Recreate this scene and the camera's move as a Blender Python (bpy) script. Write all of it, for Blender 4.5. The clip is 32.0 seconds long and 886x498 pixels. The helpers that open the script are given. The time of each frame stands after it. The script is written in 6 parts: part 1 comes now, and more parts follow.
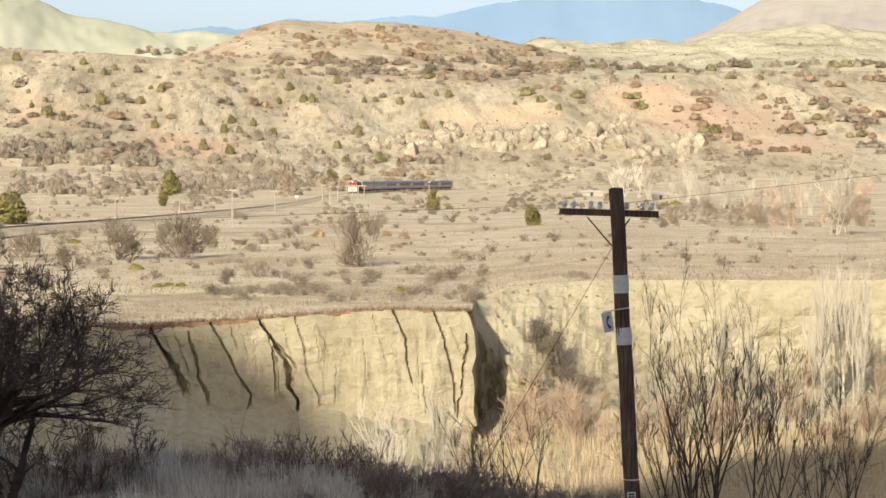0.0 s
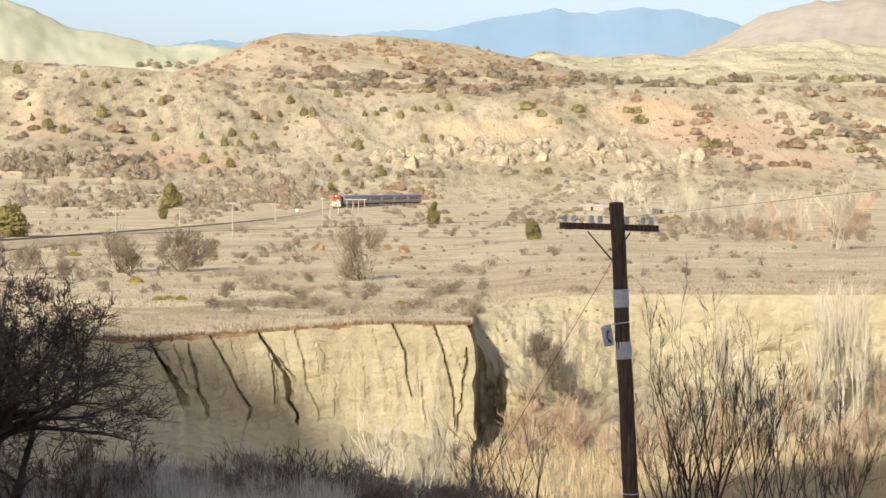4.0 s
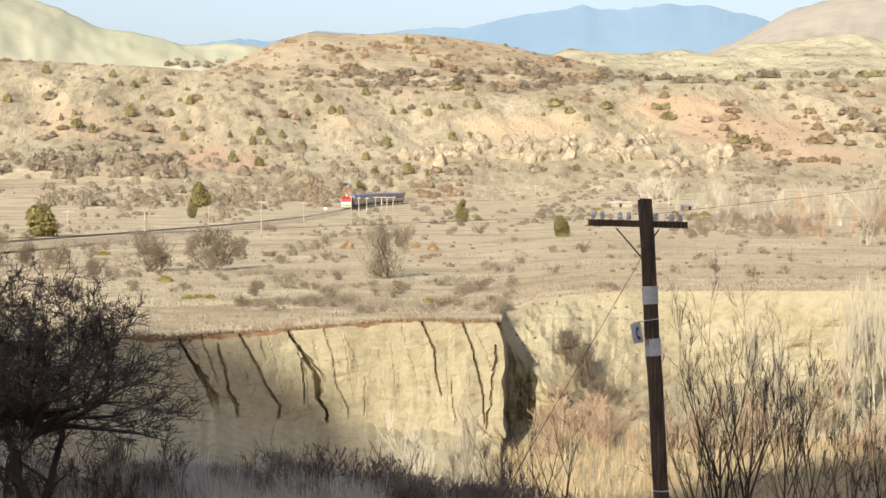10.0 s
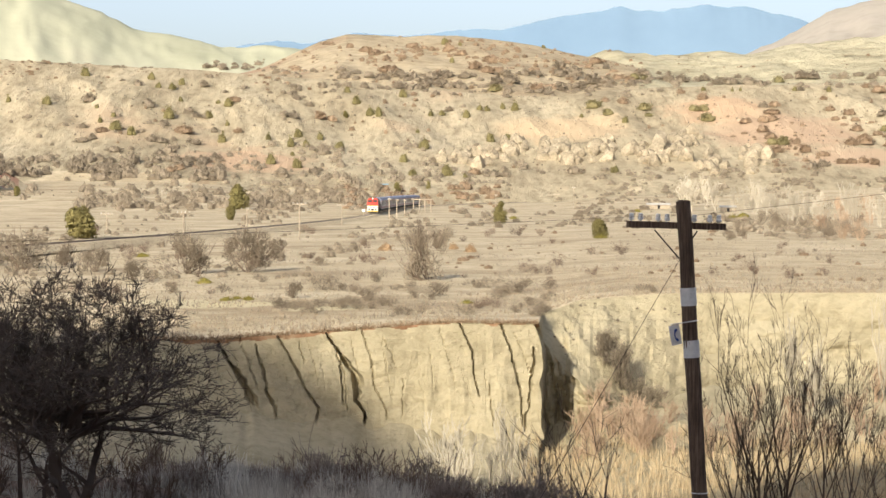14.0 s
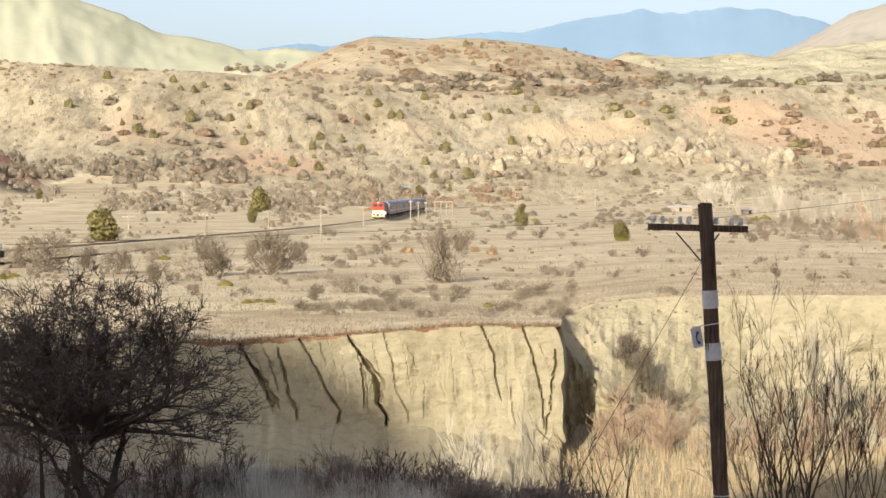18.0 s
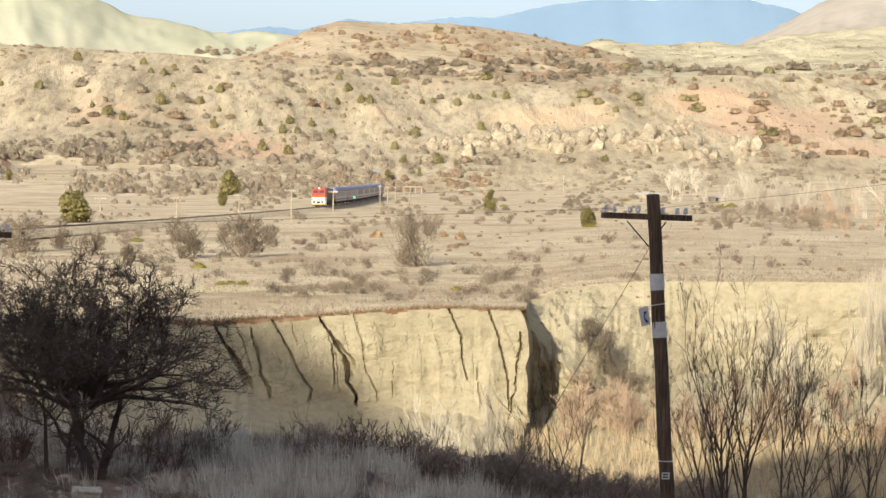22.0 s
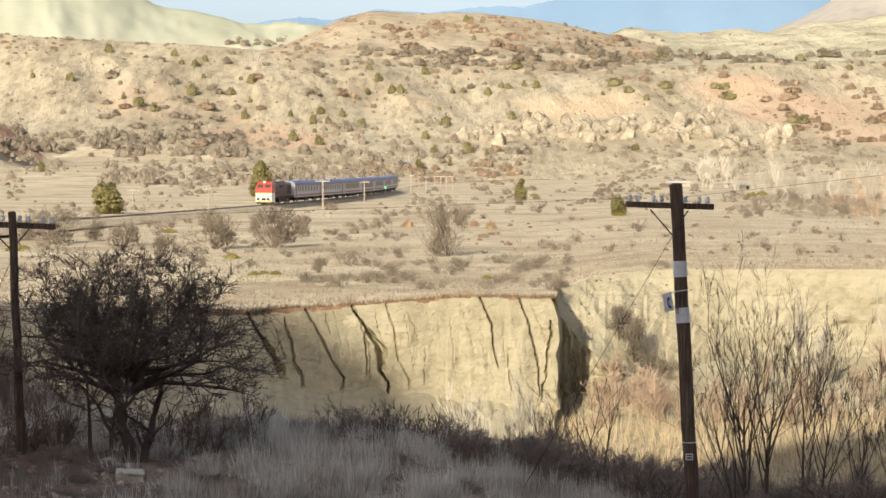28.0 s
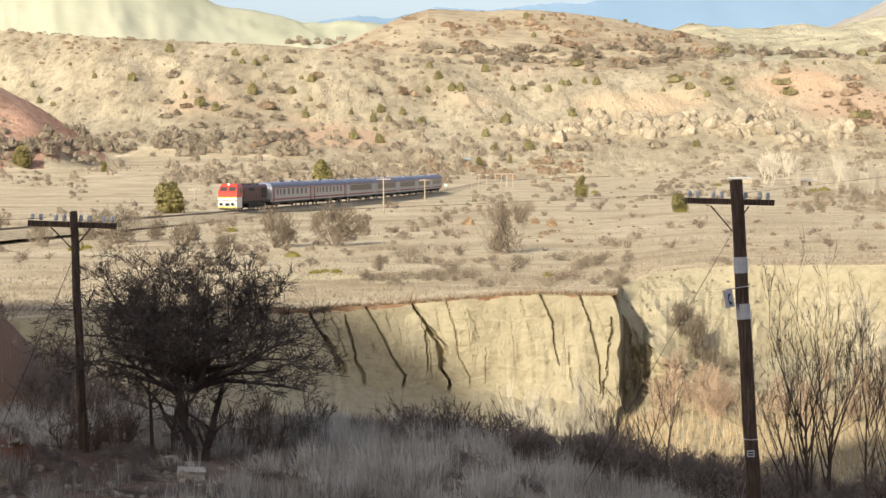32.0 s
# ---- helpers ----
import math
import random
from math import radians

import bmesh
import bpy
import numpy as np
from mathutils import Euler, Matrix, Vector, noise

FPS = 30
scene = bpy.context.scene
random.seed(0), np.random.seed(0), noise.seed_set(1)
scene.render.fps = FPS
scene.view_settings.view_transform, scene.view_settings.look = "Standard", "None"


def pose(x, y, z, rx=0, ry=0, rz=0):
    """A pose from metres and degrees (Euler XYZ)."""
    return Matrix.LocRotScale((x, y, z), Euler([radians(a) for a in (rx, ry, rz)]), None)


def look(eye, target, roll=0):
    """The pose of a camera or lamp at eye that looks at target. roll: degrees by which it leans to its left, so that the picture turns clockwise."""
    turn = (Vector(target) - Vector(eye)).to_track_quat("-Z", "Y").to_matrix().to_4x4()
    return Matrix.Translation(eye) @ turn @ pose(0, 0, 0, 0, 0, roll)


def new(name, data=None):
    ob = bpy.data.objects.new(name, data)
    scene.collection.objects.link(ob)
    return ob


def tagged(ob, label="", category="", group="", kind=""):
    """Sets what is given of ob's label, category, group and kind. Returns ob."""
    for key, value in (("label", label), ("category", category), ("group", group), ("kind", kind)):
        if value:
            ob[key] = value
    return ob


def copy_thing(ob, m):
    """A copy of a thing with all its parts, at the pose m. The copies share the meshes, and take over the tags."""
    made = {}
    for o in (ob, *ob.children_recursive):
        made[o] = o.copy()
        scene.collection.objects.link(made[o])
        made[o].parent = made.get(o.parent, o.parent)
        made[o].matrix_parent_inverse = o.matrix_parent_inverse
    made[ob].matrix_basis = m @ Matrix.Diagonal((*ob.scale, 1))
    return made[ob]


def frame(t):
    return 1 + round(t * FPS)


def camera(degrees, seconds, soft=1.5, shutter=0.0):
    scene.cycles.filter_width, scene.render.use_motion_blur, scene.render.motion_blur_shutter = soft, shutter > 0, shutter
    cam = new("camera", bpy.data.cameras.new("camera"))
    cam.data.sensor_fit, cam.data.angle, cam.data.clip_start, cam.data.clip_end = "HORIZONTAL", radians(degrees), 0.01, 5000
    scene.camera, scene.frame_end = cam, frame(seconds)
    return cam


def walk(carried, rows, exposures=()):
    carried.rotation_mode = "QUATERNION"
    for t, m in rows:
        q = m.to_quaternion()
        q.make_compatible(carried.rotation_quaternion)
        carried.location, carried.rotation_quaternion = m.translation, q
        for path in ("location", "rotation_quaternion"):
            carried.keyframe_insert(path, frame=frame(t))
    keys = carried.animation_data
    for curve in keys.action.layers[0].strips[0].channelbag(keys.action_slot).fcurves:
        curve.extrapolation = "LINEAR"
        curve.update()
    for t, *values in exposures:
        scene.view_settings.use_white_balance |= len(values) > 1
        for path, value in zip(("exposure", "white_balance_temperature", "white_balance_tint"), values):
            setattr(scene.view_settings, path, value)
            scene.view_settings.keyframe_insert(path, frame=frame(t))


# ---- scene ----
# The viewpoint stands 8 m above the railway plain and looks along +Y.
# Bearings: x counts 1/4000 to the right of 784, y counts 1/4000 down from the level line 325.
BX, BY, UNIT, EYE = 784.0, 325.0, 4000.0, 8.0

# ---------------------------------------------------------------- camera
cam = camera(22.85, 32.0, soft=1.5)
PATH = [
    (0.0, -0.012, 1.260, 7.962, 88.018, -0.218, -1.424),
    (0.5, -0.012, 1.260, 7.962, 88.089, -0.241, -1.409),
    (1.0, -0.012, 1.260, 7.962, 88.162, -0.238, -1.403),
    (1.5, -0.012, 1.260, 7.962, 88.230, -0.234, -1.404),
    (2.0, -0.012, 1.260, 7.962, 88.284, -0.272, -1.411),
    (2.5, -0.012, 1.260, 7.962, 88.326, -0.298, -1.413),
    (3.0, -0.012, 1.260, 7.962, 88.355, -0.329, -1.415),
    (3.5, -0.012, 1.260, 7.962, 88.372, -0.366, -1.417),
    (5.5, -0.012, 1.260, 7.962, 88.382, -0.376, -1.414),
    (6.0, -0.012, 1.260, 7.962, 88.376, -0.317, -1.390),
    (6.5, -0.012, 1.260, 7.962, 88.368, -0.289, -1.346),
    (7.0, -0.012, 1.260, 7.962, 88.354, -0.243, -1.277),
    (7.5, -0.012, 1.260, 7.962, 88.343, -0.193, -1.183),
    (8.0, -0.012, 1.260, 7.962, 88.329, -0.128, -1.078),
    (8.5, -0.012, 1.260, 7.962, 88.318, -0.076, -0.977),
    (9.0, -0.012, 1.260, 7.962, 88.314, -0.058, -0.875),
    (9.5, -0.012, 1.260, 7.962, 88.313, -0.071, -0.775),
    (10.0, -0.012, 1.260, 7.962, 88.313, -0.071, -0.674),
    (10.5, -0.012, 1.260, 7.962, 88.313, -0.067, -0.577),
    (11.0, -0.012, 1.260, 7.962, 88.314, -0.070, -0.479),
    (11.5, -0.012, 1.260, 7.962, 88.314, -0.080, -0.381),
    (12.0, -0.012, 1.260, 7.962, 88.316, -0.062, -0.280),
    (12.5, -0.012, 1.260, 7.962, 88.322, -0.051, -0.168),
    (13.0, -0.012, 1.260, 7.962, 88.336, -0.034, -0.031),
    (13.5, -0.012, 1.260, 7.962, 88.349, -0.033, 0.136),
    (14.0, -0.012, 1.260, 7.962, 88.360, -0.019, 0.316),
    (14.5, -0.012, 1.260, 7.962, 88.377, -0.050, 0.495),
    (16.5, -0.012, 1.260, 7.962, 88.417, -0.047, 0.876),
    (17.0, -0.012, 1.260, 7.962, 88.424, -0.011, 0.877),
    (17.5, -0.012, 1.260, 7.962, 88.426, -0.002, 0.877),
    (18.0, -0.012, 1.260, 7.962, 88.426, -0.002, 0.877),
    (18.5, -0.012, 1.260, 7.962, 88.426, -0.002, 0.877),
    (19.0, -0.012, 1.260, 7.962, 88.423, -0.024, 0.865),
    (19.5, -0.009, 0.923, 7.967, 88.412, -0.117, 0.813),
    (20.0, -0.008, 0.469, 7.976, 88.392, -0.254, 0.724),
    (20.5, -0.008, -0.106, 7.992, 88.352, -0.385, 0.600),
    (21.0, -0.006, -0.837, 8.015, 88.278, -0.480, 0.443),
    (21.5, -0.002, -1.696, 8.043, 88.165, -0.549, 0.259),
    (22.0, 0.002, -2.612, 8.072, 88.031, -0.536, 0.072),
    (22.5, 0.006, -3.472, 8.098, 87.899, -0.516, -0.088),
    (23.0, 0.009, -3.993, 8.114, 87.817, -0.497, -0.156),
    (23.5, 0.009, -4.143, 8.119, 87.788, -0.450, -0.125),
    (24.0, 0.009, -4.160, 8.119, 87.777, -0.427, -0.061),
    (24.5, 0.008, -4.155, 8.119, 87.767, -0.379, 0.007),
    (25.0, 0.007, -4.130, 8.118, 87.760, -0.328, 0.076),
    (25.5, 0.007, -4.126, 8.118, 87.758, -0.314, 0.143),
    (27.5, 0.046, -4.042, 8.111, 87.754, -0.224, 0.684),
    (28.0, 0.044, -4.057, 8.112, 87.752, -0.198, 0.876),
    (28.5, 0.042, -4.056, 8.112, 87.746, -0.163, 1.070),
    (29.0, 0.041, -4.068, 8.112, 87.738, -0.144, 1.261),
    (29.5, 0.039, -4.070, 8.112, 87.727, -0.138, 1.455),
    (30.0, 0.045, -4.050, 8.111, 87.720, -0.087, 1.660),
    (30.5, 0.068, -4.025, 8.108, 87.716, -0.018, 1.879),
    (31.0, 0.075, -4.022, 8.107, 87.708, 0.025, 2.081),
    (31.5, 0.073, -4.023, 8.107, 87.701, 0.082, 2.272),
    (32.0, 0.072, -4.054, 8.108, 87.690, 0.140, 2.456),
]
walk(cam, [(r[0], pose(*r[1:])) for r in PATH])

# ---------------------------------------------------------------- light
SUN_EL, SUN_AZ = 24.0, 202.0       # degrees; azimuth clockwise from +Y (behind the viewpoint, to its left)
to_sun = Vector((math.sin(radians(SUN_AZ)) * math.cos(radians(SUN_EL)),
                 math.cos(radians(SUN_AZ)) * math.cos(radians(SUN_EL)), math.sin(radians(SUN_EL))))
world = bpy.data.worlds.new("sky")
scene.world = world
world.use_nodes = True
wn = world.node_tree
sky = wn.nodes.new("ShaderNodeTexSky")
sky.sky_type, sky.sun_disc = "NISHITA", False
sky.sun_elevation, sky.sun_rotation = radians(SUN_EL), radians(SUN_AZ)
sky.air_density, sky.dust_density, sky.ozone_density = 0.66, 2.4, 0.6
haze = wn.nodes.new("ShaderNodeHueSaturation")       # thin high cloud
haze.inputs["Saturation"].default_value = 0.68
wn.links.new(sky.outputs[0], haze.inputs["Color"])
wn.links.new(haze.outputs[0], wn.nodes["Background"].inputs[0])
wn.nodes["Background"].inputs[1].default_value = 0.158
sun_lamp = bpy.data.lights.new("sun", "SUN")
sun_lamp.energy, sun_lamp.angle, sun_lamp.color = 4.4, radians(0.6), (1.0, 0.917, 0.75)
sun = new("sun", sun_lamp)
sun.matrix_world = look(to_sun * 300, (0, 0, 0))
scene.view_settings.exposure = 0.31


# ---------------------------------------------------------------- materials
def nodes_of(name):
    m = bpy.data.materials.new(name)
    m.use_nodes = True
    t = m.node_tree
    return m, t, t.nodes["Principled BSDF"]


def link(t, a, b):
    t.links.new(a, b)


def noise_node(t, vec, scale, detail=4.0, rough=0.6, stretch=None):
    if stretch:
        mp = t.nodes.new("ShaderNodeMapping")
        mp.inputs["Scale"].default_value = stretch
        link(t, vec, mp.inputs["Vector"])
        vec = mp.outputs[0]
    n = t.nodes.new("ShaderNodeTexNoise")
    n.inputs["Scale"].default_value, n.inputs["Detail"].default_value = scale, detail
    n.inputs["Roughness"].default_value = rough
    link(t, vec, n.inputs["Vector"])
    return n.outputs[0]


def ramp(t, fac, stops):
    r = t.nodes.new("ShaderNodeValToRGB")
    els = r.color_ramp.elements
    while len(els) < len(stops):
        els.new(0.5)
    for e, (p, c) in zip(els, stops):
        e.position, e.color = p, (*c, 1.0)
    link(t, fac, r.inputs[0])
    return r.outputs[0]


def mix(t, fac, a, b, mode="MIX"):
    n = t.nodes.new("ShaderNodeMix")
    n.data_type, n.blend_type = "RGBA", mode
    for sock, v in ((n.inputs[0], fac), (n.inputs[6], a), (n.inputs[7], b)):
        if isinstance(v, (int, float)):
            sock.default_value = v
        elif isinstance(v, tuple):
            sock.default_value = (*v, 1.0)
        else:
            link(t, v, sock)
    return n.outputs[2]


def bump(t, p, height, strength, dist):
    b = t.nodes.new("ShaderNodeBump")
    b.inputs["Strength"].default_value, b.inputs["Distance"].default_value = strength, dist
    link(t, height, b.inputs["Height"])
    link(t, b.outputs[0], p.inputs["Normal"])


def earth(name, dark, mid, light, big, fine, patch=None, patch_scale=0.02, patch_cut=0.6, rough=0.95, relief=0.6, stretch=None, grain_depth=1.0, spots=()):
    """Soil, clay or dry grass: broad tone, fine grain, and patches of another colour, with relief."""
    m, t, p = nodes_of(name)
    pos = t.nodes.new("ShaderNodeNewGeometry").outputs["Position"]
    a = noise_node(t, pos, big, 5.0, 0.62, stretch)
    b = noise_node(t, pos, fine, 6.0, 0.7, stretch)
    col = ramp(t, a, [(0.3, dark), (0.5, mid), (0.68, light)])
    g = grain_depth
    grain = ramp(t, b, [(0.3, (1 - 0.45 * g, 1 - 0.47 * g, 1 - 0.5 * g)), (0.52, (1, 1, 1)), (0.75, (1 + 0.18 * g, 1 + 0.16 * g, 1 + 0.12 * g))])
    col = mix(t, 1.0, col, grain, "MULTIPLY")
    if patch:
        c = noise_node(t, pos, patch_scale, 4.0, 0.6)
        f = t.nodes.new("ShaderNodeMapRange")
        f.inputs[1].default_value, f.inputs[2].default_value = patch_cut, patch_cut + 0.1
        link(t, c, f.inputs[0])
        col = mix(t, f.outputs[0], col, patch)
    for centre, radius, tone in spots:       # bare patches of another clay
        dist = t.nodes.new("ShaderNodeVectorMath")
        dist.operation = "DISTANCE"
        dist.inputs[1].default_value = centre
        link(t, pos, dist.inputs[0])
        w = noise_node(t, pos, 3.0 / radius, 5.0, 0.65)
        add = t.nodes.new("ShaderNodeMath")
        add.operation = "MULTIPLY_ADD"
        add.inputs[1].default_value = radius * 1.6
        link(t, w, add.inputs[0])
        link(t, dist.outputs["Value"], add.inputs[2])
        f = t.nodes.new("ShaderNodeMapRange")
        f.inputs[1].default_value, f.inputs[2].default_value = radius * 2.0, radius * 1.5
        link(t, add.outputs[0], f.inputs[0])
        col = mix(t, f.outputs[0], col, tone)
    link(t, col, p.inputs["Base Color"])
    p.inputs["Roughness"].default_value = rough
    p.inputs["Specular IOR Level"].default_value = 0.1
    bump(t, p, b, relief, 0.6 / fine)
    return m


def plain_mat(name, colour, rough=0.6, metal=0.0, vary=0.12, scale=3.0, emit=0.0, spec=0.4):
    m, t, p = nodes_of(name)
    tc = t.nodes.new("ShaderNodeTexCoord").outputs["Object"]
    n = noise_node(t, tc, scale, 5.0, 0.65)
    lo = tuple(c * (1 - vary * 2) for c in colour)
    hi = tuple(min(1.0, c * (1 + vary)) for c in colour)
    col = ramp(t, n, [(0.3, lo), (0.55, colour), (0.75, hi)])
    link(t, col, p.inputs["Base Color"])
    p.inputs["Roughness"].default_value, p.inputs["Metallic"].default_value = rough, metal
    p.inputs["Specular IOR Level"].default_value = spec
    if emit:
        p.inputs["Emission Color"].default_value = (*colour, 1)
        p.inputs["Emission Strength"].default_value = emit
    return m


def leafy(name, dark, light, rough=0.85, spread=0.5):
    """Twigs, leaves and stalks: tone changes from plant to plant and from piece to piece."""
    m, t, p = nodes_of(name)
    info = t.nodes.new("ShaderNodeObjectInfo").outputs["Random"]
    isl = t.nodes.new("ShaderNodeNewGeometry").outputs["Random Per Island"]
    a = t.nodes.new("ShaderNodeMath")
    a.operation = "MULTIPLY"
    a.inputs[1].default_value = spread
    link(t, info, a.inputs[0])
    b = t.nodes.new("ShaderNodeMath")
    b.operation = "MULTIPLY_ADD"
    b.inputs[1].default_value = 1 - spread
    link(t, isl, b.inputs[0])
    link(t, a.outputs[0], b.inputs[2])
    mottle = noise_node(t, t.nodes.new("ShaderNodeTexCoord").outputs["Object"], 6.0, 4.0, 0.7)
    c = t.nodes.new("ShaderNodeMath")
    c.operation = "MULTIPLY_ADD"
    c.inputs[1].default_value = 0.7
    link(t, mottle, c.inputs[0])
    c2 = t.nodes.new("ShaderNodeMath")
    c2.operation = "MULTIPLY_ADD"
    c2.inputs[1].default_value, c2.inputs[2].default_value = 0.85, -0.3
    link(t, b.outputs[0], c2.inputs[0])
    link(t, c2.outputs[0], c.inputs[2])
    col = ramp(t, c.outputs[0], [(0.0, dark), (1.0, light)])
    link(t, col, p.inputs["Base Color"])
    p.inputs["Roughness"].default_value = rough
    p.inputs["Specular IOR Level"].default_value = 0.1
    return m


MAT_NEAR = earth("near_soil", (0.2, 0.14, 0.1), (0.32, 0.23, 0.17), (0.46, 0.365, 0.28), 0.25, 5.0, (0.34, 0.18, 0.12), 0.09, 0.55, relief=1.0, spots=[((-10.2, 40.0, 2.0), 1.5, (0.27, 0.145, 0.1)), ((-8.6, 37.2, 1.9), 1.2, (0.28, 0.175, 0.125)), ((-17.5, 58.0, 4.0), 4.5, (0.33, 0.205, 0.145)), ((2.0, 37.0, 1.6), 0.9, (0.3, 0.19, 0.14))])
MAT_BED = earth("river_bed", (0.26, 0.22, 0.145), (0.37, 0.315, 0.21), (0.46, 0.395, 0.27), 0.12, 1.5, (0.27, 0.21, 0.15), 0.08, 0.6)
MAT_CLAY = earth("cliff_clay", (0.42, 0.36, 0.235), (0.485, 0.42, 0.282), (0.525, 0.46, 0.318), 0.2, 1.3, None, stretch=(1, 1, 1.6), relief=0.7, grain_depth=0.5)
MAT_RIM = earth("cliff_rim", (0.24, 0.135, 0.075), (0.36, 0.215, 0.13), (0.46, 0.33, 0.21), 0.5, 2.5)
MAT_PLAIN = earth("dry_plain", (0.44, 0.35, 0.235), (0.57, 0.475, 0.325), (0.68, 0.58, 0.415), 0.055, 0.5, (0.38, 0.295, 0.195), 0.045, 0.56, relief=0.3, grain_depth=0.7, spots=[((-16.5, 158.0, 0.2), 4.5, (0.64, 0.56, 0.36)), ((-9.0, 150.0, 0.2), 3.0, (0.62, 0.54, 0.35)), ((-21.5, 163.0, 0.0), 3.5, (0.64, 0.56, 0.37))])
MAT_HILL = earth("ochre_hill", (0.36, 0.3, 0.205), (0.475, 0.4, 0.275), (0.56, 0.48, 0.34), 0.022, 0.16, (0.53, 0.4, 0.27), 0.0085, 0.6, relief=0.7, grain_depth=1.0, stretch=(1.25, 0.4, 0.6),
                 spots=[((175, 1180, 35), 44, (0.53, 0.385, 0.265)), ((150, 1240, 45), 30, (0.56, 0.4, 0.265)), ((-105, 1090, 18), 34, (0.56, 0.4, 0.27)), ((60, 1200, 42), 36, (0.6, 0.46, 0.3)), ((205, 1110, 22), 30, (0.57, 0.42, 0.29))])
MAT_MID = earth("scrub_hill", (0.4, 0.315, 0.21), (0.49, 0.4, 0.27), (0.57, 0.475, 0.33), 0.012, 0.09, (0.4, 0.28, 0.19), 0.008, 0.58, relief=0.5, grain_depth=0.8)
MAT_MOUND = earth("pale_green_mound", (0.44, 0.44, 0.31), (0.49, 0.485, 0.35), (0.53, 0.52, 0.385), 0.003, 0.012, (0.5, 0.47, 0.35), 0.003, 0.62, relief=0.05, grain_depth=0.12)
MAT_PALE = earth("pale_far_hill", (0.43, 0.385, 0.265), (0.51, 0.46, 0.32), (0.57, 0.52, 0.365), 0.004, 0.03, (0.5, 0.46, 0.33), 0.004, 0.6)
MAT_BROWN = earth("far_brown_hill", (0.4, 0.355, 0.305), (0.44, 0.395, 0.335), (0.47, 0.42, 0.36), 0.003, 0.02, relief=0.1, grain_depth=0.3)
MAT_RED = earth("red_clay", (0.45, 0.25, 0.17), (0.56, 0.35, 0.25), (0.6, 0.42, 0.31), 0.02, 0.2)
MAT_BALLAST = earth("ballast", (0.44, 0.36, 0.24), (0.53, 0.44, 0.3), (0.6, 0.505, 0.355), 0.08, 1.2)
MAT_ROCK = earth("rock", (0.22, 0.18, 0.13), (0.38, 0.32, 0.23), (0.48, 0.41, 0.3), 0.2, 0.9, relief=0.9)
MAT_STONE = earth("stone", (0.33, 0.28, 0.22), (0.49, 0.425, 0.34), (0.62, 0.54, 0.44), 1.2, 9.0)
MAT_SLAB = earth("slab_stone", (0.55, 0.49, 0.4), (0.7, 0.63, 0.53), (0.8, 0.74, 0.63), 1.2, 9.0)
MAT_BARK = leafy("dark_bark", (0.085, 0.067, 0.057), (0.18, 0.145, 0.122))
MAT_STEM = leafy("slender_stem", (0.08, 0.06, 0.048), (0.19, 0.145, 0.112))
MAT_TWIG = leafy("brown_twig", (0.12, 0.085, 0.065), (0.25, 0.18, 0.135))
MAT_SCRUB = leafy("scrub_twig", (0.16, 0.13, 0.095), (0.31, 0.257, 0.19))
MAT_DARKTWIG = leafy("dark_twig", (0.19, 0.15, 0.128), (0.37, 0.302, 0.26))
MAT_BRUSH = leafy("brush_twig", (0.155, 0.125, 0.092), (0.33, 0.27, 0.2))
MAT_GREY = leafy("grey_twig", (0.23, 0.19, 0.145), (0.42, 0.35, 0.27))
MAT_REDTWIG = leafy("red_twig", (0.33, 0.235, 0.165), (0.55, 0.41, 0.29))
MAT_WHITE = leafy("white_twig", (0.4, 0.355, 0.28), (0.62, 0.56, 0.45))
MAT_GREEN = leafy("juniper_leaf", (0.11, 0.095, 0.042), (0.22, 0.19, 0.088))
MAT_CONIFER = leafy("conifer_needles", (0.13, 0.112, 0.042), (0.25, 0.215, 0.09))
MAT_OLIVE = leafy("olive_leaf", (0.14, 0.12, 0.03), (0.3, 0.26, 0.07))
MAT_BROWNLEAF = leafy("brown_leaf", (0.18, 0.128, 0.085), (0.33, 0.24, 0.16))
MAT_GREENBROWN = leafy("olive_brown_leaf", (0.13, 0.115, 0.055), (0.24, 0.205, 0.105))
MAT_ORANGE = leafy("orange_leaf", (0.28, 0.19, 0.11), (0.43, 0.3, 0.18))
MAT_GRASS = leafy("dry_grass", (0.33, 0.26, 0.18), (0.46, 0.37, 0.26), spread=0.0)
MAT_GRASSGREY = leafy("grey_grass", (0.22, 0.185, 0.15), (0.72, 0.65, 0.55), spread=0.0)
MAT_GRASSPALE = leafy("pale_grass", (0.52, 0.47, 0.4), (0.95, 0.9, 0.8), spread=0.0)


def pole_wood():
    """Tarred wood: long upright grain, dark streaks and weathered patches."""
    m, t, p = nodes_of("tarred_wood")
    tc = t.nodes.new("ShaderNodeTexCoord").outputs["Object"]
    grain = noise_node(t, tc, 30.0, 5.0, 0.7, (1, 1, 0.04))
    patch = noise_node(t, tc, 1.6, 4.0, 0.6)
    wood = ramp(t, grain, [(0.3, (0.055, 0.04, 0.03)), (0.52, (0.14, 0.102, 0.078)), (0.7, (0.26, 0.2, 0.158))])
    col = mix(t, 1.0, wood, ramp(t, patch, [(0.35, (0.7, 0.66, 0.64)), (0.65, (1.15, 1.08, 1.0))]), "MULTIPLY")
    link(t, col, p.inputs["Base Color"])
    p.inputs["Roughness"].default_value = 0.8
    p.inputs["Specular IOR Level"].default_value = 0.2
    bump(t, p, grain, 0.5, 0.01)
    return m


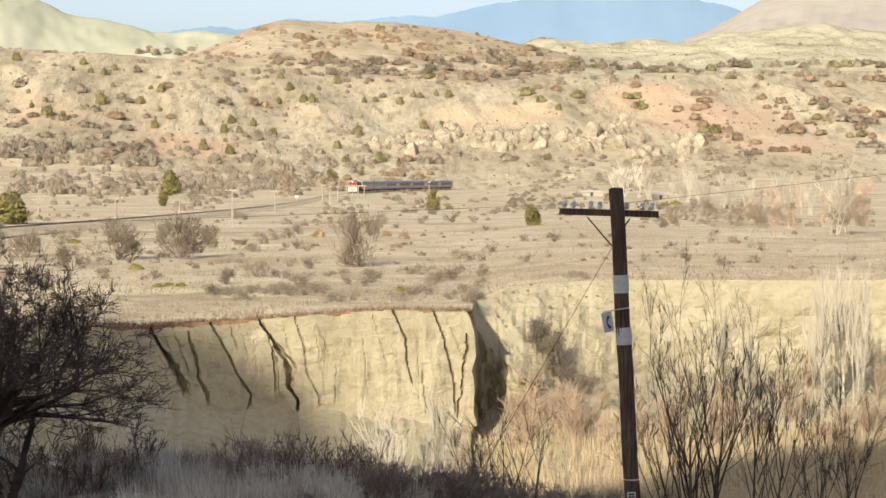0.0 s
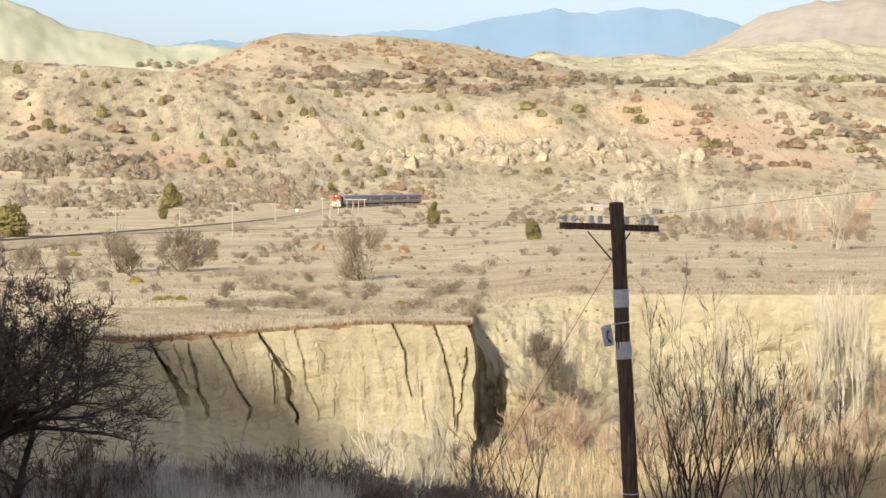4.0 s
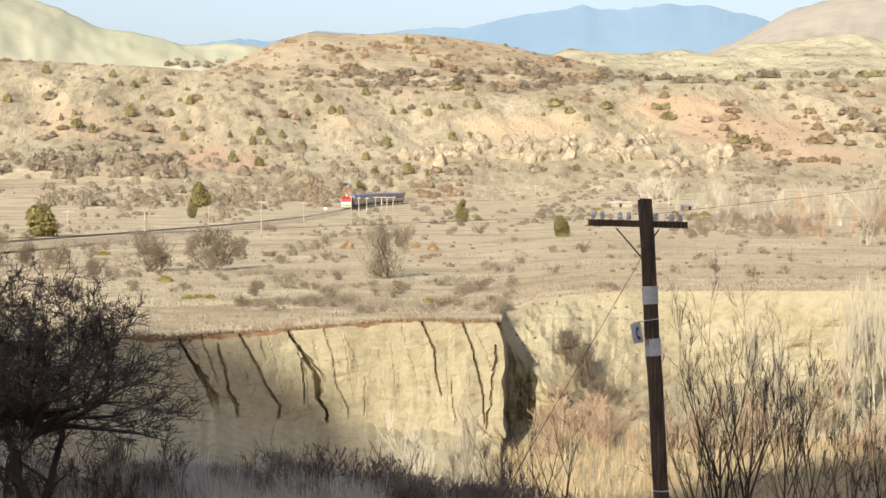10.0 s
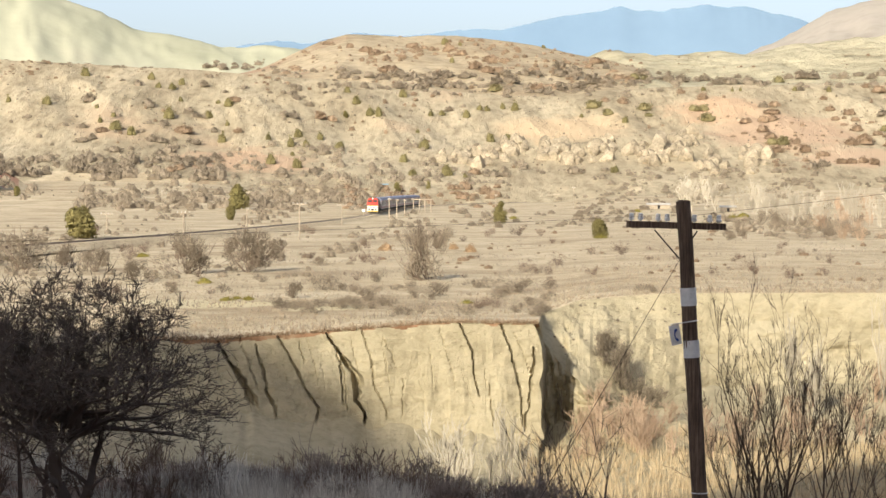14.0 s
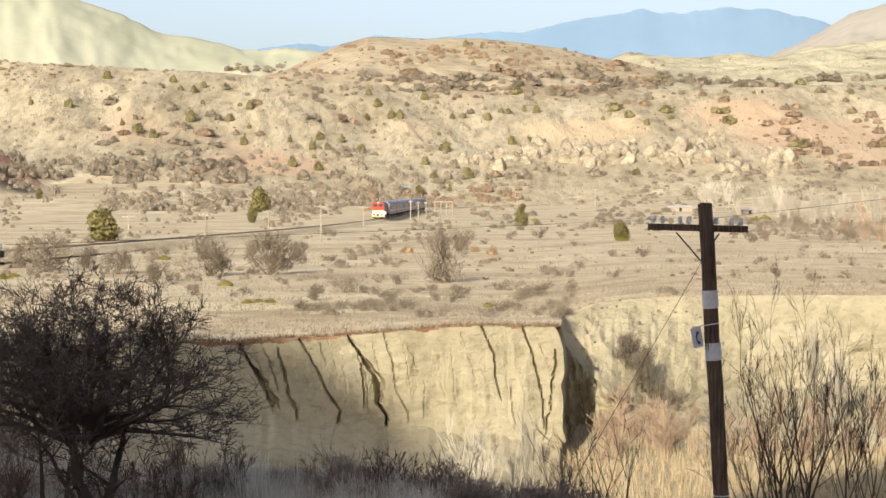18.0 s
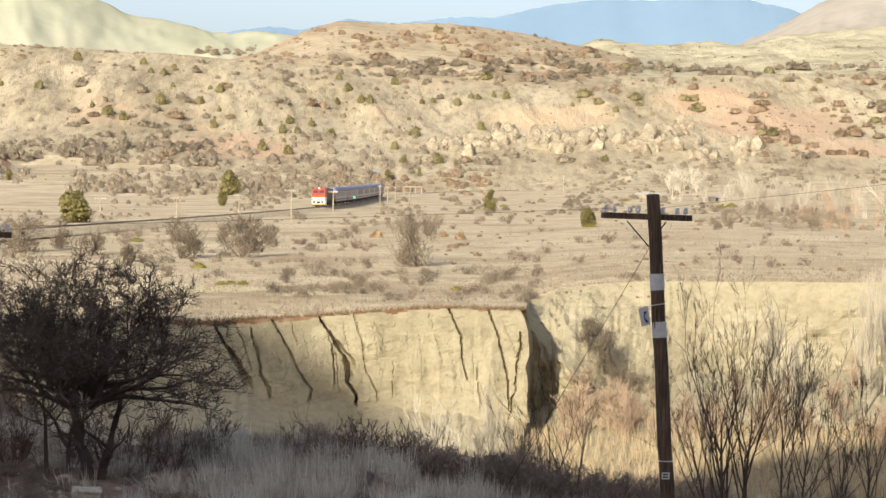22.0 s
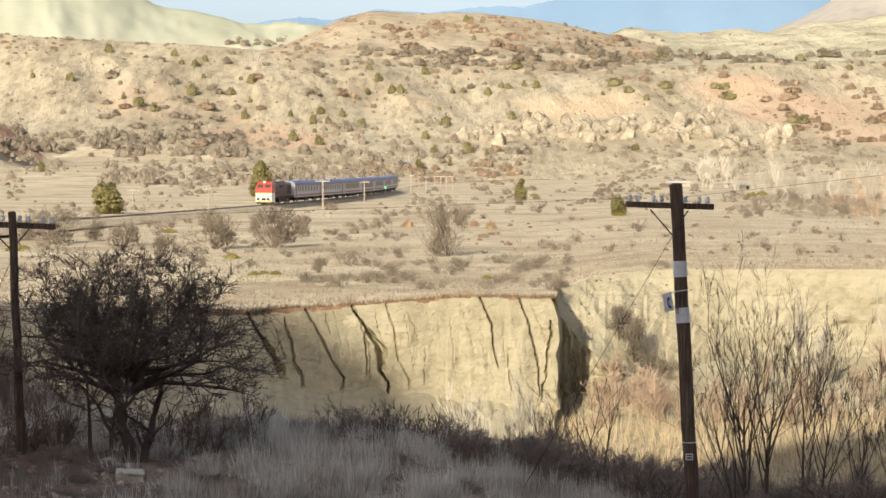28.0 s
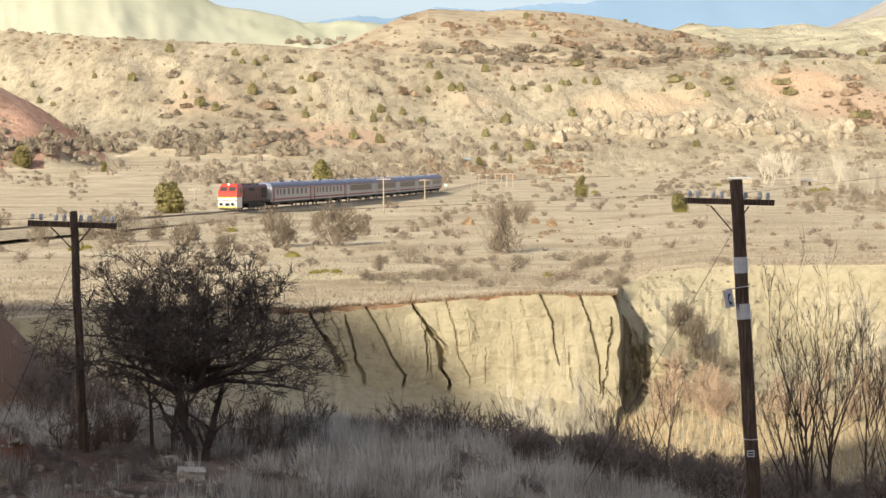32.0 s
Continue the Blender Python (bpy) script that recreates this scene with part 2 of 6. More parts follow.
MAT_POLE = pole_wood()
MAT_GOLDGRASS = leafy("golden_grass", (0.42, 0.32, 0.19), (0.68, 0.55, 0.36), spread=0.0)
MAT_RIMGRASS = leafy("rim_grass", (0.2, 0.13, 0.08), (0.42, 0.31, 0.2), spread=0.0)
MAT_PALEPOLE = plain_mat("weathered_pole", (0.42, 0.35, 0.26), 0.8, vary=0.2)
MAT_WHITEPAINT = plain_mat("white_paint", (0.78, 0.78, 0.78), 0.5, vary=0.08, scale=8.0)
MAT_INSUL = plain_mat("insulator_glass", (0.92, 0.92, 0.9), 0.5, vary=0.05)
MAT_IRON = plain_mat("dark_iron", (0.05, 0.045, 0.04), 0.6, 0.5)
MAT_WIRE = plain_mat("wire", (0.08, 0.06, 0.05), 0.5, 0.6)
MAT_SIGNBLUE = plain_mat("sign_blue", (0.03, 0.08, 0.3), 0.4)
MAT_RAIL = plain_mat("rail_steel", (0.12, 0.08, 0.06), 0.45, 0.7)
MAT_SLEEPER = plain_mat("sleeper", (0.4, 0.34, 0.26), 0.9)


# ---------------------------------------------------------------- mesh helpers
def mesh_from(name, verts, faces, mats, index=None, smooth=False):
    verts = np.asarray(verts, dtype=np.float32).reshape(-1, 3)
    me = bpy.data.meshes.new(name)
    if isinstance(faces, np.ndarray):
        n, k = faces.shape
        me.vertices.add(len(verts))
        me.vertices.foreach_set("co", verts.ravel())
        me.loops.add(n * k)
        me.loops.foreach_set("vertex_index", faces.astype(np.int32).ravel())
        me.polygons.add(n)
        me.polygons.foreach_set("loop_start", np.arange(0, n * k, k, dtype=np.int32))
        me.update(calc_edges=True)
    else:
        me.from_pydata(verts.tolist(), [], faces)
    for m in mats:
        me.materials.append(m)
    if index is not None:
        me.polygons.foreach_set("material_index", np.asarray(index, dtype=np.int32))
    me.polygons.foreach_set("use_smooth", np.full(len(me.polygons), smooth))
    me.update()
    return me


def part(name, bm, material, parent, label=""):
    """Links a bmesh, or a mesh, as one mesh object under a thing or a part."""
    if isinstance(bm, bmesh.types.BMesh):
        me = bpy.data.meshes.new(name)
        bm.to_mesh(me)
        bm.free()
        me.materials.append(material)
    else:
        me = bm
    ob = new(name, me)
    ob.parent = parent
    return tagged(ob, label)


def box_bm(x0, x1, y0, y1, z0, z1, bevel=0.0, bm=None):
    bm = bm or bmesh.new()
    r = bmesh.ops.create_cube(bm, size=1.0, matrix=Matrix.Translation(((x0 + x1) / 2, (y0 + y1) / 2, (z0 + z1) / 2)) @ Matrix.Diagonal((x1 - x0, y1 - y0, z1 - z0, 1)))
    if bevel:
        es = list({e for v in r["verts"] for e in v.link_edges})
        bmesh.ops.bevel(bm, geom=es, offset=bevel, segments=2, affect="EDGES", profile=0.5)
    return bm


def tube_bm(points, radii, sides=8, bm=None):
    """A tapered tube along points."""
    bm = bm or bmesh.new()
    rings = []
    for i, p in enumerate(points):
        a, b = Vector(points[max(i - 1, 0)]), Vector(points[min(i + 1, len(points) - 1)])
        q = (b - a).to_track_quat("Z", "Y")
        rings.append([bm.verts.new(Vector(p) + q @ Vector((radii[i] * math.cos(2 * math.pi * k / sides), radii[i] * math.sin(2 * math.pi * k / sides), 0))) for k in range(sides)])
    for r0, r1 in zip(rings, rings[1:]):
        for k in range(sides):
            bm.faces.new((r0[k], r0[(k + 1) % sides], r1[(k + 1) % sides], r1[k]))
    bm.faces.new(rings[0][::-1])
    bm.faces.new(rings[-1])
    return bm


def lathe_bm(profile, sides=12, centre=(0, 0, 0), bm=None):
    bm = bm or bmesh.new()
    rings = [[bm.verts.new((centre[0] + r * math.cos(2 * math.pi * k / sides), centre[1] + r * math.sin(2 * math.pi * k / sides), centre[2] + z)) for k in range(sides)] for r, z in profile]
    for r0, r1 in zip(rings, rings[1:]):
        for k in range(sides):
            bm.faces.new((r0[k], r0[(k + 1) % sides], r1[(k + 1) % sides], r1[k]))
    bm.faces.new(rings[0][::-1])
    bm.faces.new(rings[-1])
    return bm


# ---------------------------------------------------------------- the lie of the land
def hash01(i, j, seed):
    n = (i.astype(np.int64) * 374761393 + j.astype(np.int64) * 668265263 + seed * 69069) & 0x7FFFFFFF
    n = ((n ^ (n >> 13)) * 1274126177) & 0x7FFFFFFF
    return ((n ^ (n >> 16)) & 0xFFFFFF) / float(0xFFFFFF)


def vnoise(x, y, seed=0):
    x, y = np.asarray(x, float), np.asarray(y, float)
    i, j = np.floor(x), np.floor(y)
    f, g = x - i, y - j
    f, g = f * f * (3 - 2 * f), g * g * (3 - 2 * g)
    a, b = hash01(i, j, seed), hash01(i + 1, j, seed)
    c, d = hash01(i, j + 1, seed), hash01(i + 1, j + 1, seed)
    return (a + (b - a) * f) * (1 - g) + (c + (d - c) * f) * g - 0.5


def fractal(x, y, seed=0, octaves=4):
    return sum(vnoise(x * 2 ** k, y * 2 ** k, seed + k) / 2 ** k for k in range(octaves))


def prof(x, pts):
    return np.interp(x, [p[0] for p in pts], [p[1] for p in pts])


def rise(y, d):
    """Height of what shows at the drop y and the distance d."""
    return EYE - (y - BY) / UNIT * d


# ridge lines, as bearing and drop
CREST_1 = [(-3000, 60), (-287, 79), (-146, 88), (-5, 98), (120, 105), (224, 110), (327, 115), (430, 122), (533, 130), (636, 138), (739, 150), (842, 158), (945, 164), (996, 161), (1048, 154), (1150, 146), (1253, 143), (1355, 142), (1527, 136), (4000, 140)]
CREST_2 = [(-3000, 100), (200, 124), (380, 120), (430, 109), (471, 92), (513, 76), (554, 61), (585, 53), (640, 52), (740, 53), (790, 55), (842, 59), (893, 66), (945, 76), (996, 85), (1048, 93), (1099, 103), (1180, 126), (1400, 134), (4000, 140)]
CREST_3 = [(-3000, 20), (-290, -50), (-100, -75), (0, -52), (60, -24), (100, -6), (150, 18), (205, 39), (250, 53), (326, 68), (410, 73), (480, 74), (600, 90), (800, 98), (1000, 90), (1058, 84), (1156, 86), (1259, 82), (1362, 72), (1465, 61), (1568, 51), (1641, 63), (1691, 70), (4000, 90)]
CREST_4 = [(-3000, 120), (1000, 110), (1300, 90), (1357, 68), (1403, 48), (1434, 25), (1460, 8), (1540, -14), (1661, -25), (4000, 0)]
EDGE_D = [(-3000, 118), (-280, 122), (200, 124), (350, 126), (550, 129), (700, 130), (936, 131), (939, 141), (943, 145.8), (985, 146.2), (1000, 146.5), (1180, 147), (1661, 148), (4000, 148)]
RIM_Z = [(-3000, -1.2), (-280, -1.0), (200, -0.7), (350, -0.62), (450, -0.46), (550, -0.32), (700, -0.28), (936, -0.28), (943, -0.3), (965, -0.15), (985, 0.15), (1010, 0.42), (1080, 0.65), (1180, 0.8), (4000, 0.9)]
RAMP_D = [(-3000, 0), (936, 0), (939, 3.2), (943, 7.6), (965, 7.8), (985, 8.0), (1000, 10.5), (1030, 11.5), (1060, 10.5), (1100, 9), (1160, 8), (1230, 5), (1300, 3), (1400, 2.2), (4000, 2)]     # how far the bank in front of the rim reaches
RAMP_Z = [(-3000, 0), (936, 0), (939, 0.7), (943, 1.4), (965, 2.5), (985, 3.6), (1005, 4.2), (1030, 5.0), (1050, 5.5), (1100, 6.5), (1160, 7.4), (1230, 7.8), (4000, 7.8)]
FOOT_Z = [(-3000, -4.5), (300, -4.6), (500, -5.2), (620, -5.7), (750, -6.6), (940, -7.2), (1000, -6.6), (1100, -5.6), (1250, -5.0), (1661, -4.8), (4000, -4.8)]

LIFT = [(-3000, 14), (300, 10), (600, 4), (740, 0.4), (960, 0.4), (1100, 4), (1661, 8), (4000, 10)]


def stations(x):
    """Distances and heights of the land's breaks along each bearing x."""
    x = np.asarray(x, float)
    near = prof(x, [(-3000, 2.0), (-100, 1.8), (150, 1.75), (380, 1.75), (620, 1.65), (800, 1.2), (900, 1.0), (1000, 0.7), (1150, 0.4), (1300, 0.3), (4000, 0.2)])
    edge = prof(x, EDGE_D)
    wide = np.clip((x - 985) / 25, 0, 1)
    rd = sum(prof(x + k * wide, RAMP_D) for k in (-24, -12, 0, 12, 24)) / 5 + wide * fractal(x / 30, x * 0, 201, 3) * 0.5 * np.clip((1260 - x) / 60, 0, 1)
    rz = sum(prof(x + k * wide, RAMP_Z) for k in (-24, -12, 0, 12, 24)) / 5
    rim = prof(x, RIM_Z)
    edge = edge + np.clip((x - 960) / 30, 0, 1) * np.clip((1230 - x) / 30, 0, 1) * fractal(x / 22, x * 0 + 1, 205, 3) * 0.4
    one = np.ones_like(x)
    bed = -8.2 * one
    foot = prof(x, FOOT_Z) + 0.7 * fractal(x / 45, x * 0 + 3, 209, 3)
    lift = prof(x, LIFT)
    level = lambda u: prof(u, RIM_Z) + (0.2 - prof(u, RIM_Z)) * (185 - prof(u, EDGE_D)) / (640 - prof(u, EDGE_D))
    soft = sum(level(x + 18 * k) for k in range(-5, 6)) / 11
    z1, z2, z3, z4 = rise(prof(x, CREST_1), 1300), rise(prof(x, CREST_2), 2000), rise(prof(x, CREST_3), 2650), rise(prof(x, CREST_4), 3700)
    d = [3 * one, 34 * one, 47 * one, 66 * one, 88 * one, edge - rd - np.interp(x, [500, 620, 960, 1050], [13, 6.2, 6.2, 13]), edge - rd - 1.2, edge - rd, edge + 0.05, 185 * one, 640 * one, 1020 * one, 1120 * one, 1300 * one, 1420 * one, 2000 * one, 2150 * one, 2650 * one, 2900 * one, 3700 * one, 4900 * one]
    z = [6.4 * one, near + 0.1, near - 0.1, -3.6 * one, bed, np.minimum(bed + np.interp(x, [500, 620, 960, 1050], [0.8, 0.1, 0.1, 0.8]), foot - 0.3), foot, rim - rz, rim, soft, 0.2 * one, lift, lift * 0.5 + z1 * 0.3, z1, z1 - 12, z2, z2 * 0.75, z3, z3 * 0.8, z4, z4 * 0.4]
    return np.array(d), np.array(z)


# crevices of the cliff, each as (bearing, drop, half width) from the top down, and its depth
CRACKS = [([(352, 597, 2), (375, 640, 5), (395, 668, 12), (412, 700, 17), (420, 725, 10)], 1.0), ([(422, 612, 3), (437, 655, 5), (442, 690, 6), (458, 722, 6), (460, 748, 4)], 0.4),
          ([(456, 584, 2.5), (485, 632, 3.5), (505, 670, 5), (520, 697, 4), (535, 722, 5), (532, 750, 4)], 0.42), ([(546, 582, 2), (572, 618, 5), (592, 648, 12), (606, 672, 17), (607, 700, 15), (604, 712, 5), (622, 736, 6), (622, 756, 3)], 1.1),
          ([(574, 640, 2.5), (578, 680, 3), (580, 718, 3)], 0.4), ([(612, 576, 2.5), (632, 640, 2.2), (640, 690, 2), (664, 748, 2)], 0.20), ([(790, 575, 2), (815, 630, 2.8), (819, 680, 2.2), (830, 715, 1.5)], 0.45),
          ([(868, 585, 2), (890, 650, 2.6), (900, 700, 2.4), (905, 765, 1.8)], 0.45), ([(922, 620, 2), (921, 662, 4), (916, 715, 2), (905, 785, 1.5)], 0.45), ([(500, 600, 2), (512, 640, 2)], 0.14),
          ([(690, 680, 2), (688, 745, 2)], 0.18), ([(655, 600, 1.5), (680, 660, 2)], 0.11), ([(845, 690, 2), (855, 770, 2)], 0.18), ([(395, 600, 2), (408, 640, 2), (425, 690, 3)], 0.18), ([(555, 590, 2), (585, 660, 2.5), (588, 730, 2)], 0.16)]
for _k in range(15):     # many shallow fissures between the large ones
    _a, _h = 345 + 38 * _k + 16 * math.sin(_k * 5.1), 590 + 60 * (0.5 + 0.5 * math.sin(_k * 4.4))
    CRACKS.append(([(_a, _h, 1.2), (_a + 14 + 8 * math.sin(_k * 2.3), _h + 50, 2.0), (_a + 26 + 18 * math.sin(_k * 2.3), _h + 110, 1.2)], 0.06 + 0.03 * math.sin(_k * 1.9)))


def crevice(x, y):
    """How far the cliff is cut back at the bearing x and the drop y."""
    out = np.zeros_like(x)
    for pts, dep in CRACKS:
        ys = [p[1] for p in pts]
        c = np.interp(y, ys, [p[0] for p in pts]) + 3.5 * vnoise(y / 17, y * 0 + pts[0][0], 3) + 2.0 * vnoise(y / 6, y * 0 + pts[0][0], 5)
        w = np.interp(y, ys, [p[2] for p in pts]) * 0.52 * (0.7 + 0.7 * (vnoise(y / 11, y * 0 + pts[0][0], 7) + 0.5))
        reach = np.clip((y - ys[0] + 6) / 8, 0, 1) * np.clip((ys[-1] + 3 - y) / 10, 0, 1)
        q = (x - c) / w
        out = np.maximum(out, dep * reach * np.where(q < 0, np.clip((1.0 + q) * 3.5, 0, 1), np.clip((1.25 - q) * 1.3, 0, 1)))
    return out


TRACK = [(150, -74.0), (228, -60.6), (286, -51.5), (320, -45.8), (364, -39.2), (409, -33.4), (458, -28.0), (503, -24.6), (549, -23.0), (625, -21.6), (686, -20.2), (755, -17.6), (808, -13.6), (891, -0.5), (1010, 30.0), (1150, 70.0)]


def track_x(Y):
    """The railway's line: a gentle double curve across the plain."""
    return sum(np.interp(np.asarray(Y, float) + k, [p[0] for p in TRACK], [p[1] for p in TRACK]) for k in (-45, -30, -15, 0, 15, 30, 45)) / 7


RED_HILL = (-283.0, 905.0, 78.0, 0.665)


def swell(X, Y, z):
    """Uneven ground: small swells near, gullied slopes on the hills."""
    far = np.clip((Y - 1000) / 200, 0, 1)
    vfar = np.clip((Y - 1500) / 500, 0, 1)
    out = z + fractal(X / 9, Y / 9, 11, 3) * 0.5 * np.clip((Y - 8) / 20, 0, 1) * (1 - np.clip((Y - 115) / 30, 0, 1) * 0.75)
    out = out + fractal(X / 1.1, Y / 1.1, 13, 3) * 0.16 * np.clip((Y - 8) / 20, 0, 1) * np.clip((56 - Y) / 6, 0, 1)
    calm = np.clip((np.abs(X - track_x(Y)) - 6) / 40, 0, 1)
    out = z + (out - z) * np.where(Y > 170, calm, 1)
    out = out + fractal(X / 60, Y / 60, 21, 4) * (0.35 + 1.0 * np.clip((Y - 500) / 400, 0, 1)) * np.clip((Y - 200) / 200, 0, 1) * (1 - far) * calm
    out = np.maximum(out, 5.1 + 0.0 * out - np.hypot(X + 17.5, Y - 60) * 1.0 + 0.5 * fractal(X / 2.5, Y / 2.5, 19, 3))
    out = np.maximum(out, 2.45 - np.hypot(X + 10.7, (Y - 40.2) * 0.8) * 0.7 + 0.55 * fractal(X / 0.7, Y / 0.7, 29, 4))
    rid = 1 - 2 * np.abs(fractal(X / 70 + Y / 300, Y / 240, 31, 4))
    crest = np.clip(np.abs(Y - 1320) / 110, 0.16, 1) * np.clip(np.abs(Y - 2000) / 150, 0.3, 1)
    out = out + far * (rid - 0.6) * np.clip(z, 0, 60) * 0.15 * (1 - vfar * 0.4) * crest
    out = out + far * (1 - vfar) * crest * (0.45 - 2 * np.abs(fractal(X / 24 + Y / 160, Y / 130, 35, 3))) * np.clip(z, 0, 45) * 0.06
    rid2 = 1 - 2 * np.abs(fractal(X / 220, Y / 500, 41, 3))
    out = out + vfar * (rid2 - 0.6) * 3 * np.clip(z / 100, 0, 1.5)
    out = out + np.clip((Y - 2150) / 200, 0, 1) * (0.5 - 2 * np.abs(fractal(X / 40 + Y / 200, Y / 150, 45, 3))) * 3 * np.clip((z - 40) / 120, 0, 1)
    ax, ay, az, sl = RED_HILL
    r = np.hypot(X - ax, (Y - ay) * 0.8) * (1 + 0.12 * fractal(np.arctan2(Y - ay, X - ax) * 6, X * 0 + 2.0, 51, 3))
    return np.maximum(out, np.where(X > -900, az - sl * r, out))


def land(X, Y):
    """Height of the ground at X, Y (arrays)."""
    X, Y = np.atleast_1d(np.asarray(X, float)), np.atleast_1d(np.asarray(Y, float))
    d, z = stations(BX + UNIT * X / np.maximum(Y, 1))
    out = np.empty_like(X)
    for i in range(len(X)):
        out[i] = np.interp(Y[i], d[:, i], z[:, i])
    return swell(X, Y, out)


def meet(x, y, start=40.0):
    """Where the line of sight at bearing x and drop y first meets the land."""
    Y = np.geomspace(start, 4800, 900)
    X = (x - BX) / UNIT * Y
    d, z = stations(np.array([x]))
    zz = swell(X, Y, np.interp(Y, d[:, 0], z[:, 0]))
    k = np.nonzero(zz >= rise(y, Y))[0]
    k = k[0] if len(k) else len(Y) - 1
    return Vector((X[k], Y[k], zz[k]))


def build_land():
    fine = np.concatenate([np.arange(-330, 330, 6.0), np.arange(330, 1010, 2.1), np.arange(1010, 1760, 6.0)])
    x = np.concatenate([-np.geomspace(9000, 360, 26), fine, np.geomspace(1800, 10000, 26)])
    d, z = stations(x)
    counts = [12, 34, 14, 10, 10, 9, 72, 30, 26, 44, 22, 34, 56, 6, 36, 6, 28, 5, 14, 5]
    kinds = [0, 0, 1, 1, 1, 1, 2, 2, 3, 3, 3, 4, 4, 4, 5, 5, 6, 6, 7, 7]
    rows_x, rows_d, rows_z, kind, high = [], [], [], [], []
    for s, n in enumerate(counts):
        for k in range(n):
            f = k / n
            if s in (8, 9, 10, 12):
                dd = d[s] * (d[s + 1] / d[s]) ** f
            else:
                dd = d[s] + (d[s + 1] - d[s]) * f
            g = (dd - d[s]) / np.maximum(d[s + 1] - d[s], 1e-6)
            rz = z[s] + (z[s + 1] - z[s]) * (f if s == 6 else g)
            if s == 6:      # the cliff's face: crevices, ribs and ledges
                h = np.full_like(x, f)
                on = np.clip((x - 310) / 30, 0, 1) * np.clip((1760 - x) / 40, 0, 1)
                main = np.clip((938 - x) / 3, 0, 1)
                push = crevice(x, BY + (EYE - rz) / dd * UNIT) * main * on
                push = push + on * (fractal(x / 60, h * 1.1 + 7, 61, 3) * 0.35 + fractal(x / 16, h * 2.5, 71, 4) * 0.15 + fractal(x / 90, h * 16, 75, 2) * 0.09) * (0.35 + 0.65 * math.sin(math.pi * min(1, f * 1.05)))
                dd = dd + push + np.clip((x - 942) / 10, 0, 1) * np.clip((1130 - x) / 60, 0, 1) * (fractal(x / 17, h * 2.2, 77, 4) * 1.5)
            if s == 7:      # the bank and the far cliff: ribs and slumps
                on = np.clip((x - 950) / 30, 0, 1) * math.sin(math.pi * f)
                dd = dd + on * (fractal(x / 70, f * 6.0 + 0 * x, 63, 4) * 0.5 + fractal(x / 22, f * 13 + 0 * x, 73, 3) * 0.22)
                rz = rz + on * fractal(x / 9, f * 9 + 0 * x, 87, 3) * 0.3 * np.clip((1240 - x) / 60, 0, 1)
                rz = rz + on * fractal(x / 25, f * 6 + 0 * x, 83, 4) * 0.7 * np.clip((1200 - x) / 60, 0, 1)
            lean = np.interp(BY + (EYE - rz) / dd * UNIT, [560, 568, 595, 620, 655, 690, 740, 790], [-14, -14, -2, 6, 8, 3, 5, 9]) + 5 * vnoise(rz * 1.6, rz * 0, 207)
            rows_x.append(x + (lean * np.exp(-((x - 938) / 26) ** 2) if s == 6 else 0))
            rows_d.append(dd)
            rows_z.append(rz)
            kind.append(kinds[s])
            high.append(f if s == 6 else -1.0)
    rows_x.append(x)
    rows_d.append(d[-1])
    rows_z.append(z[-1])
    D, Z = np.array(rows_d), np.array(rows_z)
    XX = (np.array(rows_x) - BX) / UNIT * D
    Z = swell(XX, D, Z)
    nr, nc = D.shape
    verts = np.stack([XX, D, Z], axis=-1).reshape(-1, 3)
    idx = np.arange(nr * nc).reshape(nr, nc)
    faces = np.stack([idx[:-1, :-1], idx[:-1, 1:], idx[1:, 1:], idx[1:, :-1]], axis=-1).reshape(-1, 4)
    mi = np.repeat(np.array(kind)[:, None], nc - 1, axis=1)
    xm, Dm, Xm = (x[:-1] + x[1:]) / 2, (D[:-1, :-1] + D[1:, 1:]) / 2, (XX[:-1, :-1] + XX[1:, 1:]) / 2
    Zm = (Z[:-1, :-1] + Z[1:, 1:]) / 2
    # uneven borders between the soils
    j = fractal(Xm / 30, Dm / 40, 81, 3)
    mi = np.where((mi == 4) & (Dm + j * 120 < 1060), 3, mi)
    mi = np.where((mi == 3) & (Dm + j * 120 > 1000), 4, mi)
    mi = np.where((mi == 6) & (xm[None, :] > 640), 8, mi)
    mi = np.where((mi == 5) & (xm[None, :] > 1120), 8, mi)
    wob = fractal(Xm / 1.5, Dm * 0, 91, 3)
    edge = prof(xm, EDGE_D)[None, :]
    mi = np.where((np.array(high)[:, None] > 0.972 - 0.022 * np.clip((560 - xm[None, :]) / 200, 0, 1) + wob * 0.05) & (xm[None, :] < 936) & (xm[None, :] > 200), 9, mi)
    mi = np.where((mi == 1) & (xm[None, :] + j * 300 > 770) & (Dm + j * 20 > 96), 2, mi)
    mi = np.where((mi == 1) & (xm[None, :] > 250) & (Dm + j * 12 > 101), 2, mi)
    mi = np.where((np.hypot(Xm + 17.5, Dm - 60) < 8) & (Zm > -2.6), 0, mi)
    ax, ay, az, sl = RED_HILL
    mi = np.where((np.hypot(Xm - ax, (Dm - ay) * 0.8) + j * 14 < (az - 9) / sl) & (Dm > 700) & (Dm < 1100), 10, mi)
    mats = [MAT_NEAR, MAT_BED, MAT_CLAY, MAT_PLAIN, MAT_HILL, MAT_MID, MAT_MOUND, MAT_BROWN, MAT_PALE, MAT_RIM, MAT_RED]
    me = mesh_from("ground", verts, faces, mats, mi.ravel(), smooth=True)
    flat = (mi.ravel() == 2) | (mi.ravel() == 9)
    me.polygons.foreach_set("use_smooth", ~flat)
    tagged(new("ground", me), "dry valley with a clay river cliff, straw-coloured plain and ochre hills", "ground", kind="structure")


